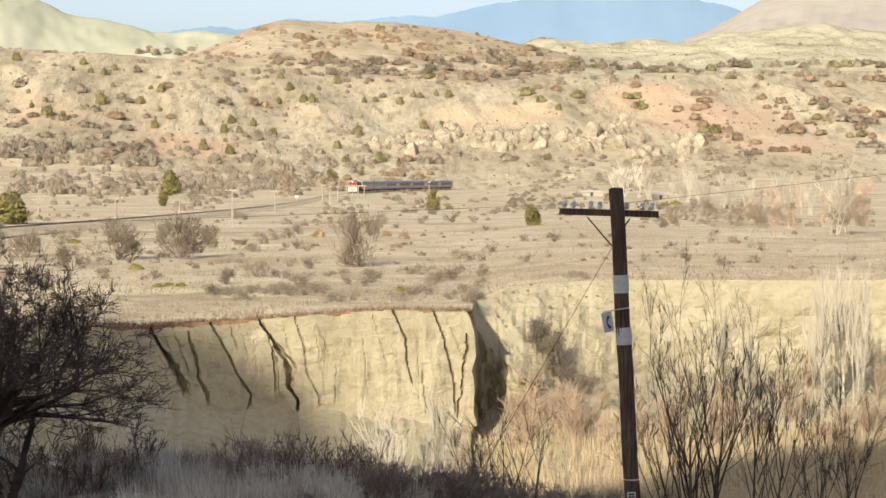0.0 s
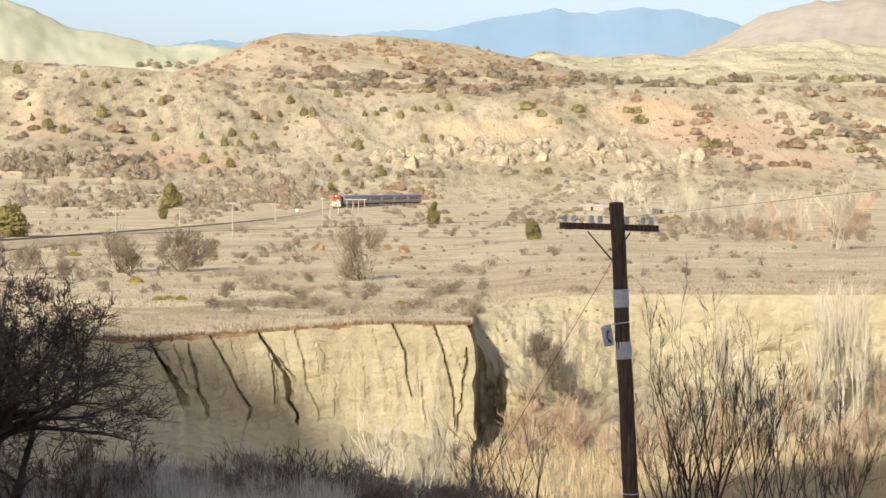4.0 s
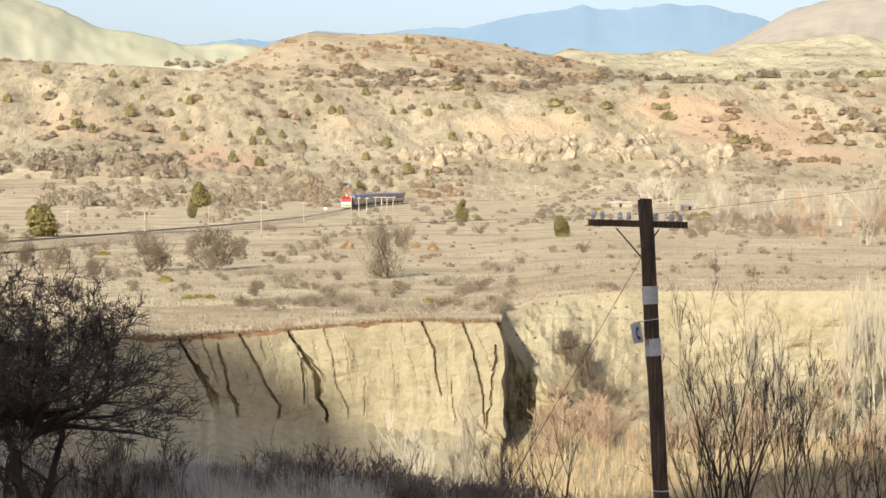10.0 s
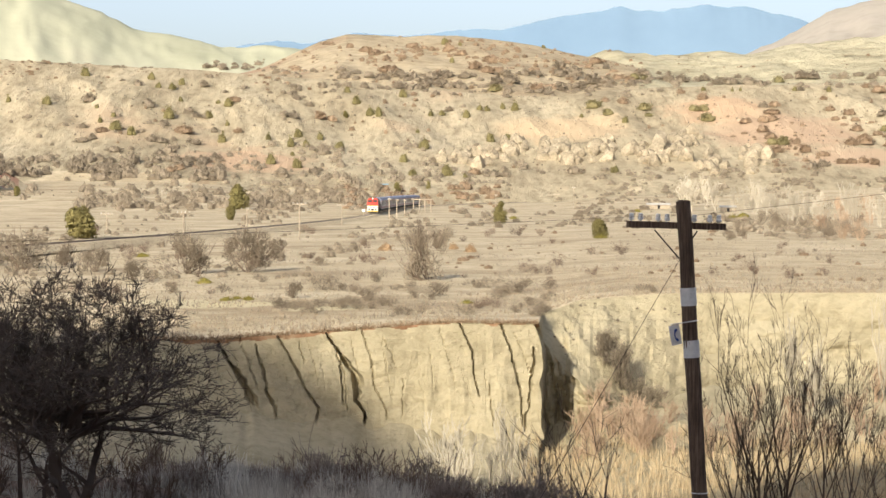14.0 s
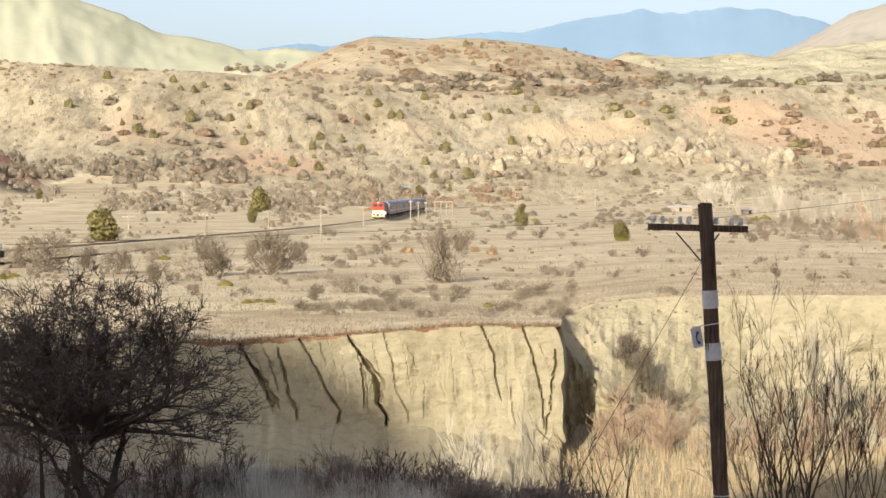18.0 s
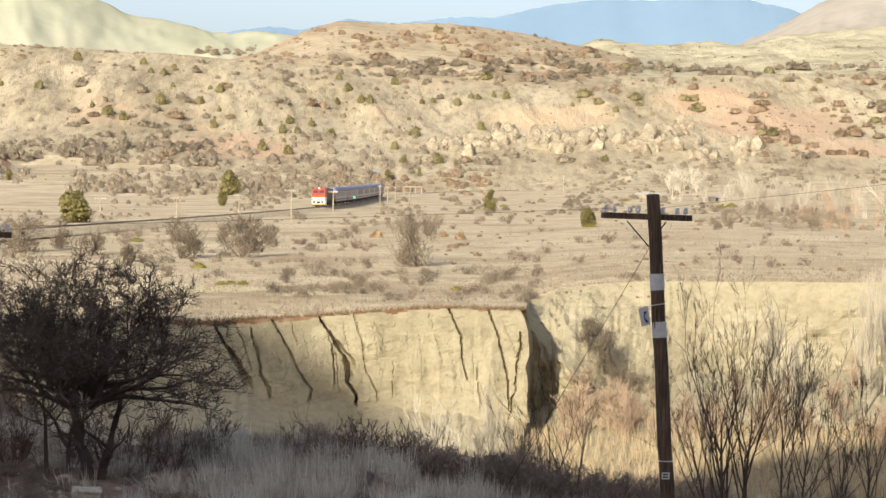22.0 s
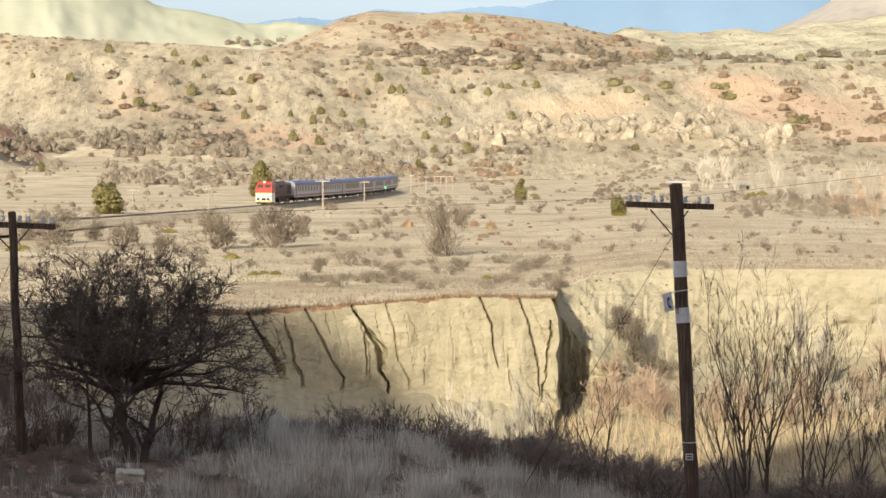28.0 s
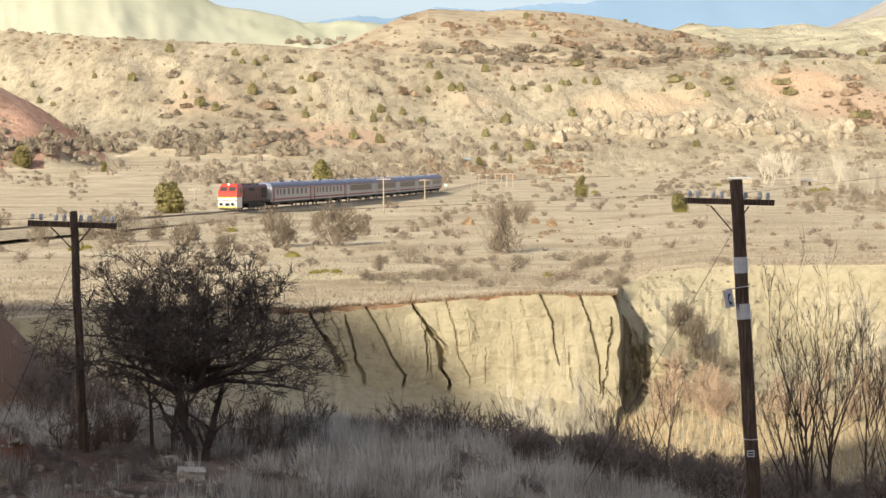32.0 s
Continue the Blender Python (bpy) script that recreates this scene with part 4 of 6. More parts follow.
def strewn(n, x0, x1, y0, y1, meshes, name, w0, w1, label, height, cut=-0.1, freq=1.0, far=4500, crest=None):
    """The same for far slopes, where nobody could count them: one sheet of stuff."""
    shapes = []
    for me in meshes:
        hv, hf, lv = SHAPES[me.name]
        if w1 <= 9:      # one dome is enough for the tiny ones
            hv, hf = hv[:45], hf[:37]
        lv = lv[:(150 if w1 > 9 else 40) * 4]
        shapes.append((np.concatenate([hv, lv]), np.concatenate([hf, np.arange(len(lv)).reshape(-1, 4) + len(hv)])))
    out, quads, made, off = [], [], 0, 0
    for _ in range(n * 8):
        if made >= n:
            break
        x, y = RNG.uniform(x0, x1), RNG.uniform(y0, y1)
        if float(fractal(np.array([x / 70 * freq]), np.array([y / 24 * freq]), 301, 3)[0]) < cut:
            continue
        p = meet(x, y if crest is None else y + float(prof(x, crest)))
        if p.y > far:
            continue
        if 150 < p.y < 1100 and abs(p.x - float(track_x(p.y))) < 8:
            continue
        s = px(p.y, RNG.uniform(w0, w1) * RNG.uniform(0.5, 1.1))
        a = RNG.uniform(0, 6.28)
        co, f = shapes[int(RNG.integers(len(shapes)))]
        q = co * np.array([s, s, s * height * RNG.uniform(0.8, 1.2)])
        q = np.stack([q[:, 0] * math.cos(a) - q[:, 1] * math.sin(a), q[:, 0] * math.sin(a) + q[:, 1] * math.cos(a), q[:, 2]], axis=-1)
        out.append(q + np.array([p.x, p.y, p.z]))
        quads.append(f + off)
        off += len(q)
        made += 1
    tagged(new(name, mesh_from(name, np.concatenate(out), np.concatenate(quads), [meshes[0].materials[0]])), label, "bushes", kind="stuff")


def thicket(n, x0, x1, y0, y1, meshes, name, w0, w1, label, group, height, cut=-0.1, freq=1.0):
    """Bushes strewn over a stretch of the land, in drifts."""
    made = 0
    for _ in range(n * 6):
        if made >= n:
            break
        x, y = RNG.uniform(x0, x1), RNG.uniform(y0, y1)
        if float(fractal(np.array([x / 70 * freq]), np.array([y / 24 * freq]), 301, 3)[0]) < cut:
            continue
        p = meet(x, y)
        if p.y > 4500:
            continue
        if 150 < p.y < 1100 and abs(p.x - float(track_x(p.y))) < 9:
            continue
        s = px(p.y, RNG.uniform(w0, w1) * RNG.uniform(0.6, 1.1))
        place(name, meshes[int(RNG.integers(len(meshes)))], p, s, s * height * RNG.uniform(0.8, 1.2), RNG.uniform(0, 6.28), label, "bush", group)
        made += 1


strewn(330, -290, 740, 255, 352, GREYS, "scrub", 12, 34, "grey-brown leafless scrub at the foot of the slope", 0.78, -0.04)
thicket(40, -280, 760, 140, 270, BROWNS, "brown_bush", 5, 16, "small brown bush on the ochre slope", "small bushes on the slope", 0.85, -0.02)
strewn(60, -285, 760, 190, 300, GREYS, "scrub", 11, 24, "grey-green bushes over the ochre slope", 0.75, -0.12, 1.7)
strewn(95, -285, 620, 418, 500, GREYS, "scrub", 14, 40, "grey-brown leafless shrubs over the near plain", 0.6, -0.02, 1.3)
strewn(60, 640, 1660, 405, 500, BROWNS, "scrub", 10, 24, "low brown shrubs over the near plain", 0.55, -0.05, 1.3)
strewn(330, -290, 760, 325, 425, GREYS, "scrub", 9, 26, "grey leafless scrub over the far plain", 0.72, -0.02)
strewn(150, 90, 620, 340, 368, GREYS, "scrub", 20, 44, "grey leafless thickets in a belt across the plain", 0.75, -0.4)
strewn(120, -290, 360, 282, 318, GREYS, "scrub", 24, 52, "grey-brown thickets at the foot of the slope", 0.75, -0.4)
strewn(110, 560, 860, 330, 372, BROWNS, "scrub", 12, 34, "brown thickets at the foot of the slope", 0.6, -0.3)
strewn(60, 760, 1200, 372, 405, GREYS, "scrub", 14, 34, "grey leafless scrub beyond the railway", 0.55, -0.2)
strewn(90, 955, 1230, 530, 640, GREYS, "scrub", 4, 10, "small scrub on the clay slope", 0.6, -0.3)
strewn(220, 700, 1680, 296, 350, GREYS, "scrub", 10, 30, "grey-brown leafless scrub at the foot of the slope", 0.6, -0.1)
thicket(40, 640, 1660, 160, 300, BROWNS, "brown_bush", 5, 14, "small brown bush on the ochre slope", "small bushes on the slope", 0.85, -0.05)
strewn(60, 1280, 1680, 200, 300, BROWNS, "scrub", 8, 24, "brown scrub on the ochre slope", 0.55, 0.06)
strewn(120, 420, 1130, 62, 150, BROWNS, "scrub", 6, 17, "russet scrub on the rounded hill", 0.75, -0.02, 1.6)
strewn(110, 430, 1160, 118, 165, GREYS, "scrub", 12, 32, "grey scrub on the rounded hill", 0.6, -0.12)
strewn(110, -290, 480, 68, 134, BROWNS, "scrub", 8, 18, "low brown scrub along the ridge", 0.55, 0.02, 1.0, 1450)
strewn(90, 1080, 1680, 90, 140, BROWNS, "scrub", 4, 10, "small dark scrub on the pale hills", 0.6, -0.05)
strewn(1500, -290, 1680, 140, 345, GREYS, "scrub", 2.5, 8, "tiny grey scrub over the slopes", 0.85, -0.2)
strewn(26, 1180, 1690, 138, 150, GREYS, "scrub", 20, 42, "grey hedge along the far ridge", 0.55, -0.6)

strewn(150, 330, 1150, -16, -3, GREYS, "scrub", 14, 34, "grey-brown scrub in the fold behind the ridge", 0.5, -0.35, crest=CREST_1)
strewn(60, -290, 240, 1, 3, GREYS, "scrub", 10, 22, "low grey scrub along the ridge", 0.4, -0.1, crest=CREST_1)
strewn(170, 460, 1080, 2, 50, BROWNS, "scrub", 9, 22, "russet scrub over the rounded hill", 0.55, -0.1, crest=CREST_2)

strewn(80, 1240, 1690, 388, 424, GREYS, "scrub", 18, 42, "grey-brown thickets before the poplars", 0.6, -0.35)
strewn(50, 960, 1250, 350, 400, GREYS, "scrub", 12, 30, "grey scrub across the far plain", 0.5, -0.3)

# the plain
scatter_spot([(331, 502, 34), (389, 535, 64), (-69, 491, 50), (805, 540, 30), (1300, 386, 42), (1050, 420, 34), (1115, 372, 18), (215, 455, 34), (890, 385, 20)], OLIVES, "olive_bush", "yellow-green low bush on the dry plain", "bush", "green bushes on the plain", 0.45)
scatter_spot([(660, 443, 28), (780, 441, 22), (812, 446, 27)], ORANGES, "orange_bush", "orange-leaved bush on the dry plain", "bush", "orange bushes on the plain", 0.85)
for k, (x, y, w) in enumerate([(735, 497, 105), (408, 483, 118), (295, 485, 112), (491, 529, 46), (-4, 477, 104), (605, 446, 20), (750, 440, 70), (130, 482, 60), (455, 455, 50), (200, 500, 60), (75, 470, 56), (380, 445, 44), (-60, 470, 60), (-150, 480, 56), (-230, 470, 70), (270, 520, 34)]):
    shrubby_tree(x, y, w, k)
scatter_spot([(196, 450, 62), (970, 470, 30), (920, 487, 42), (955, 486, 24), (1035, 487, 28), (1085, 450, 30), (1030, 450, 26), (845, 418, 26), (900, 415, 30), (960, 430, 16), (1320, 480, 30), (1290, 463, 18), (1250, 486, 20), (1370, 451, 16), (1375, 440, 24),
              (1410, 450, 16), (1390, 492, 30), (1455, 488, 24), (1465, 466, 28), (850, 548, 40), (825, 548, 34), (825, 456, 12)], DARKS, "bare_shrub", "brown leafless shrub on the dry plain", "shrub", "shrubs on the plain", 0.62)
scatter_spot([(700, 562, 70), (620, 552, 60), (560, 548, 66), (660, 547, 36), (900, 556, 34), (945, 558, 28), (520, 560, 50), (590, 520, 40), (640, 500, 34), (480, 550, 40), (430, 500, 30), (540, 470, 30), (360, 520, 30), (250, 495, 50), (1130, 520, 40)], BARES, "bare_shrub", "pale grey leafless shrub near the cliff's rim", "shrub", "shrubs on the plain", 0.45)
thicket(34, 430, 960, 505, 562, BARES, "bare_shrub", 30, 62, "pale grey low shrub near the cliff's rim", "shrubs on the plain", 0.45, -0.2)
thicket(150, -280, 1660, 348, 402, GREYS, "grey_bush", 10, 28, "grey leafless bush on the far plain", "bushes on the far plain", 0.6, 0.03)
thicket(60, -280, 640, 405, 540, DARKS, "bare_shrub", 12, 40, "brown leafless shrub on the dry plain", "shrubs on the plain", 0.6, 0.02)
thicket(46, 640, 1660, 405, 512, DARKS, "bare_shrub", 10, 24, "brown leafless shrub on the dry plain", "shrubs on the plain", 0.55, 0.02)
thicket(46, 1430, 1670, 350, 425, REDS, "red_shrub", 26, 50, "reddish leafless thicket by the stream", "shrub", 0.8, -0.3)
thicket(46, 1270, 1660, 385, 425, BARES, "bare_shrub", 24, 44, "grey-brown leafless thicket on the plain", "shrubs on the plain", 0.7, -0.3)


def conifer(x, y, w, h, seed, label="dark green pointed conifer on the plain"):
    p = meet(x, y)
    s = px(p.y, w)
    t = tagged(new("conifer"), label, "tree", "conifers on the plain")
    t.matrix_basis = Matrix.LocRotScale(p, Euler((0, 0, seed)), (s, s, s))
    a, b = cone_tree_parts(seed, 2600, 0.062, h / w)
    part("trunk", a, MAT_BARK, t)
    part("crown", b, MAT_GREEN, t)


for k, (x, y, w, h) in enumerate([(866, 394, 26, 40), (390, 368, 40, 42), (375, 387, 20, 27), (100, 421, 60, 52), (-166, 338, 38, 42), (-262, 379, 32, 30), (-15, 344, 14, 18), (678, 341, 15, 19), (1045, 420, 34, 30), (585, 205, 10, 14), (735, 330, 9, 14)]):
    conifer(x, y, w, h, 400 + k)

# pale poplars and reddish scrub by the stream
POPLAR = [bare_shrub_mesh(300 + k, (10, 7), 5, 0.0038, up=0.35, spread=0.3, lean=0.16, mat=MAT_WHITE, name="poplar") for k in range(3)]


def poplar(x, y, h, w, start=40.0):
    p = meet(x, y, start)
    s = px(p.y, h)
    place("poplar", POPLAR[int(RNG.integers(3))], p, s * 0.45 * w, s, RNG.uniform(0, 6), "pale leafless poplar with upright branches", "tree", "poplars by the stream")


for x, y, h in [(1200, 369, 64), (1244, 369, 62), (1290, 372, 44), (1312, 372, 42), (1335, 375, 60), (1350, 380, 50), (1395, 390, 62), (1425, 392, 56), (1445, 395, 60), (1500, 395, 70), (1540, 398, 60), (1610, 400, 70)]:
    poplar(x, y, h * 1.15, 1.1)
    poplar(x + 14, y + 3, h * 0.95, 1.2)
poplar(1600, 435, 150, 1.05)
for x, d, h in [(1400, 139, 6.6), (1430, 136, 5.8), (1570, 136, 9.4), (1605, 139, 8.6), (1645, 137, 10.0)]:
    X = (x - BX) / UNIT * d
    place("poplar", POPLAR[int(RNG.integers(3))], Vector((X, d, float(land(X, d)[0]) - 0.1)), h * 0.3, h, RNG.uniform(0, 6), "pale leafless poplar with upright branches", "tree", "poplars by the stream")


# ---------------------------------------------------------------- the gully
def scrub_at(name, meshes, n, x0, x1, d0, d1, w0, w1, h0, h1, label):
    """Leafless scrub that nobody could count, joined into one sheet of stuff."""
    shapes = []
    for me in meshes:
        co = np.empty(len(me.vertices) * 3, dtype=np.float32)
        me.vertices.foreach_get("co", co)
        f = np.empty(len(me.polygons) * 4, dtype=np.int32)
        me.polygons.foreach_get("vertices", f)
        shapes.append((co.reshape(-1, 3), f.reshape(-1, 4)))
    V, F, off = [], [], 0
    for _ in range(n):
        x, d = RNG.uniform(x0, x1), RNG.uniform(d0, d1)
        X = (x - BX) / UNIT * d
        co, f = shapes[int(RNG.integers(len(shapes)))]
        a, w, h = RNG.uniform(0, 6.28), RNG.uniform(w0, w1), RNG.uniform(h0, h1)
        q = np.stack([(co[:, 0] * math.cos(a) - co[:, 1] * math.sin(a)) * w + X, (co[:, 0] * math.sin(a) + co[:, 1] * math.cos(a)) * w + d, co[:, 2] * h + float(land(X, d)[0]) - 0.05], axis=-1)
        V.append(q)
        F.append(f + off)
        off += len(co)
    tagged(new(name, mesh_from(name, np.concatenate(V), np.concatenate(F), [meshes[0].materials[0]])), label, "scrub", kind="stuff")


def shrub_at(name, meshes, x, d, w, h, label, group, sink=0.05):
    X = (x - BX) / UNIT * d
    z = float(land(X, d)[0])
    place(name, meshes[int(RNG.integers(len(meshes)))], Vector((X, d, z - sink)), w, h, RNG.uniform(0, 6.28), label, "shrub", group)


for x, d, w, h in [(1056, 139.5, 2.4, 2.2), (1084, 138.5, 3.2, 2.8), (1112, 138, 2.6, 2.2), (1138, 137, 2.0, 1.3)]:
    shrub_at("bare_shrub", DENSE, x, d, w, h, "dense grey leafless shrub on the clay bank", "shrubs in the gully")
scrub_at("willow_scrub", REDS, 34, 1000, 1180, 124, 136, 1.2, 2.4, 1.0, 2.3, "reddish leafless willow scrub in the gully")
scrub_at("willow_scrub", REDS, 26, 1200, 1690, 124, 141, 1.4, 2.6, 1.4, 3.0, "reddish leafless willow scrub in the gully")
for x, d, w, h in [(770, 115, 2.8, 4.4), (745, 117, 1.8, 3.0), (875, 119, 1.7, 4.6), (800, 113, 1.8, 3.4), (905, 121, 1.5, 3.0), (850, 118, 1.6, 2.6)]:
    shrub_at("pale_sapling", WHITES, x, d, w, h, "pale leafless sapling in the gully", "saplings in the gully")
scrub_at("gully_scrub", LIGHTS, 60, 230, 900, 72, 104, 1.4, 3.0, 1.6, 3.4, "brown leafless scrub in the gully")
scrub_at("gully_scrub", PALES, 48, -280, 960, 64, 112, 1.2, 2.6, 1.2, 3.0, "grey leafless scrub in the gully")
scrub_at("bank_scrub", LIGHTS, 48, 200, 860, 45, 53, 0.8, 1.6, 0.45, 1.1, "dark leafless scrub on the shaded bank")
scrub_at("bank_scrub", HAZE, 70, 200, 1010, 45.5, 50, 0.7, 1.4, 0.3, 0.75, "fine purple-brown scrub along the shaded bank")
scrub_at("bank_scrub", HAZE, 46, 860, 1190, 44.5, 49, 0.9, 1.7, 0.55, 1.2, "dark purple-brown scrub at the edge of the bank")
scrub_at("gully_scrub", HAZE, 34, 150, 760, 54, 70, 1.4, 2.6, 1.2, 2.4, "tall purple-brown scrub in the shaded gully")
scrub_at("bank_scrub", HAZE, 40, 1180, 1680, 44, 48, 1.0, 1.8, 0.5, 1.1, "fine grey-brown scrub under the slender trees")
scrub_at("gully_scrub", HAZE, 22, -280, 330, 47, 60, 1.2, 2.2, 0.8, 1.8, "dark scrub behind the hawthorn")
scrub_at("dead_weeds", HAZE, 90, -310, 180, 36, 41.5, 0.3, 0.8, 0.12, 0.35, "low dead weeds on the reddish soil")
scrub_at("dead_weeds", HAZE, 80, 180, 1100, 36, 44, 0.3, 0.8, 0.1, 0.3, "low dead weeds between the grass clumps")
scrub_at("gully_scrub", LIGHTS, 30, -270, 345, 60, 76, 1.8, 3.2, 1.8, 3.6, "tall dark leafless scrub in the shaded gully")
scrub_at("bank_scrub", LIGHTS, 40, 690, 1160, 44, 50, 0.7, 1.3, 0.4, 0.85, "dark leafless scrub along the bank's edge")
scrub_at("bank_scrub", LIGHTS, 36, -165, 330, 50, 62, 1.2, 2.2, 1.2, 2.4, "tall dark leafless scrub behind the hawthorn")
scrub_at("bank_scrub", LIGHTS, 30, -270, 320, 42, 49, 0.8, 1.5, 0.6, 1.3, "dark undergrowth round the hawthorn")
for x, d, w, h in [(350, 46, 1.1, 1.1), (610, 46, 1.0, 1.2), (880, 47, 1.4, 0.8), (950, 46, 1.4, 0.8), (1010, 46, 1.2, 0.9), (1050, 47, 1.0, 0.8), (1110, 46, 1.2, 0.8), (240, 48, 1.0, 1.3), (480, 52, 1.0, 1.6),
                   (-262, 62, 1.3, 1.6), (-200, 64, 1.2, 1.5), (-60, 50, 1.4, 1.8), (1150, 44, 1.6, 1.2), (1280, 43, 1.8, 1.0), (1480, 43, 2.0, 1.2), (1560, 44, 2.0, 1.3), (1640, 44, 2.0, 1.4)]:
    shrub_at("bare_shrub", WILD, x, d, w, h, "dark leafless shrub on the shaded bank", "shrubs on the bank")


def tuft_field(name, n, spot, height, blades, mat, label, seed, width=0.02, lean=0.35):
    """Dry stalks in tufts, as one sheet of stuff."""
    rng = np.random.default_rng(seed)
    X, Y = spot(rng, n)
    clear = ~((np.abs(X + 6.7) < 0.75) & (Y > 36.0) & (Y < 39.0))      # the slab lies bare
    clear &= ~((BX + UNIT * X / Y < 150) & (Y < 37.8) & (rng.uniform(0, 1, len(X)) < 0.8))      # bare reddish soil before the hawthorn
    X, Y = X[clear], Y[clear]
    n = len(X)
    Z = land(X, Y)
    base = np.repeat(np.stack([X, Y, Z], axis=-1), blades, axis=0)
    m = len(base)
    base[:, :2] += rng.normal(0, 0.1, (m, 2)) * height
    az, h = rng.uniform(0, 2 * math.pi, m), height * rng.uniform(0.4, 1.2, m) * np.repeat(rng.uniform(0.6, 1.25, n), blades)
    tilt = rng.normal(0, lean, m)
    tip = base + np.stack([np.cos(az) * h * np.sin(tilt), np.sin(az) * h * np.sin(tilt), h * np.cos(tilt)], axis=-1)
    side = np.stack([np.cos(az + 1.2), np.sin(az + 1.2), np.zeros(m)], axis=-1) * width
    base[:, 2] -= 0.03
    V = np.stack([base - side, base + side, tip], axis=1).reshape(-1, 3)
    tagged(new(name, mesh_from(name, V, np.arange(m * 3).reshape(m, 3), [mat])), label, "grass", kind="stuff")


def near_spot(rng, n):
    k = 330
    cx, cd = rng.uniform(-340, 1700, k * 4), rng.uniform(31, 50, k * 4)
    keep = np.nonzero(fractal(cx / 160, cd / 5, 17, 3) > -0.04 - 0.2 * np.clip((cx - 250) / 150, 0, 1))[0][:k]
    i = keep[rng.integers(0, len(keep), n)]
    x, d = cx[i] + rng.normal(0, 16, n), cd[i] + rng.normal(0, 0.22, n)
    return (x - BX) / UNIT * d, d


def gully_spot(rng, n):
    x, d = rng.uniform(-330, 1700, n), rng.uniform(50, 116, n)
    return (x - BX) / UNIT * d, d


def drift_spot(rng, n):
    x, d = rng.uniform(-330, 1720, n * 4), 1 / rng.uniform(1 / 420, 1 / 126, n * 4)
    keep = np.nonzero((fractal(x / 90, 9000 / d, 23, 4) > 0.08) & (d > prof(x, EDGE_D) + 1))[0][:n]
    return (x[keep] - BX) / UNIT * d[keep], d[keep]


def plain_spot(rng, n):
    x = rng.uniform(-330, 1720, n)
    d = 1 / rng.uniform(1 / 560, 1 / 100, n)
    edge = prof(x, EDGE_D)
    d = np.where(d < edge + 1, edge + 1 + (rng.uniform(0, 1, n) ** 2) * 60, d)
    return (x - BX) / UNIT * d, d


def clump_spot(rng, n):
    k = 120
    cx, cd = rng.uniform(-340, 1250, k * 3), rng.uniform(33, 49, k * 3)
    keep = np.nonzero((cx > 330) | (fractal(cx / 160, cd / 5, 19, 3) > 0.1))[0][:k]
    i = keep[rng.integers(0, len(keep), n)]
    d = cd[i] + rng.normal(0, 0.16, n)
    return (cx[i] - BX) / UNIT * d + rng.normal(0, 0.17, n), d


def rim_spot(rng, n):
    x = rng.uniform(180, 934, n)
    d = prof(x, EDGE_D) + rng.uniform(-0.05, 0.9, n) ** 2
    return (x - BX) / UNIT * d, d


def floor_spot(rng, n):
    x, d = rng.uniform(900, 1720, n), rng.uniform(62, 132, n)
    keep = d < prof(x, EDGE_D) - prof(x, RAMP_D) - 1
    return (x[keep] - BX) / UNIT * d[keep], d[keep]


tuft_field("gully_grass", 8500, floor_spot, 0.8, 6, MAT_GOLDGRASS, "golden dry grass over the sunlit gully floor", 39, 0.02, 0.5)
tuft_field("rim_grass", 1000, rim_spot, 0.27, 8, MAT_RIMGRASS, "russet dry grass hanging over the cliff's rim", 38, 0.016, 0.9)
tuft_field("dry_grass", 3600, clump_spot, 0.6, 15, MAT_GRASSPALE, "tall pale dry grass in clumps on the bank", 36, 0.01, 0.85)
tuft_field("dry_grass", 4600, near_spot, 0.5, 11, MAT_GRASSGREY, "tall grey dry grass on the shaded bank", 31, 0.011, 0.9)
tuft_field("dry_grass", 7000, gully_spot, 0.55, 5, MAT_GRASS, "dry straw-coloured grass in the gully", 32, 0.014)
tuft_field("dry_grass", 7000, drift_spot, 0.4, 6, MAT_GREY, "grey-brown grass and low growth in drifts over the plain", 34, 0.02, 0.7)
tuft_field("dry_grass", 15000, plain_spot, 0.17, 4, MAT_GRASS, "short straw-coloured grass over the plain", 33, 0.035, 0.8)


# ---------------------------------------------------------------- near trees
def bare_tree(x, d, stems, label, seed, kids, ratio, spread, wig, up, fat=1.0, least=0.004, bark=MAT_BARK):
    """A leafless tree: its stems, and the crown of limbs and twigs."""
    rng = np.random.default_rng(seed)
    X = (x - BX) / UNIT * d
    t = tagged(new("bare_tree"), label, "tree")
    t.matrix_basis = Matrix.Translation((X, d, float(land(X, d)[0]) - 0.08))
    crown = []
    for p, dr, L, r in stems:
        own = []
        grow(rng, own, np.array(p, float), unit(np.array(dr, float)), L, r, len(kids), kids, ratio, spread, wig, up)
        stem, rest = own[:4], own[4:]
        V, F = tubes(stem, fat)
        part("trunk", mesh_from("trunk", V, F, [bark]), bark, t)
        crown += rest
    V, F = tubes(crown, fat, least)
    part("crown", mesh_from("crown", V, F, [bark]), bark, t)
    return t


rng_t = np.random.default_rng(5)
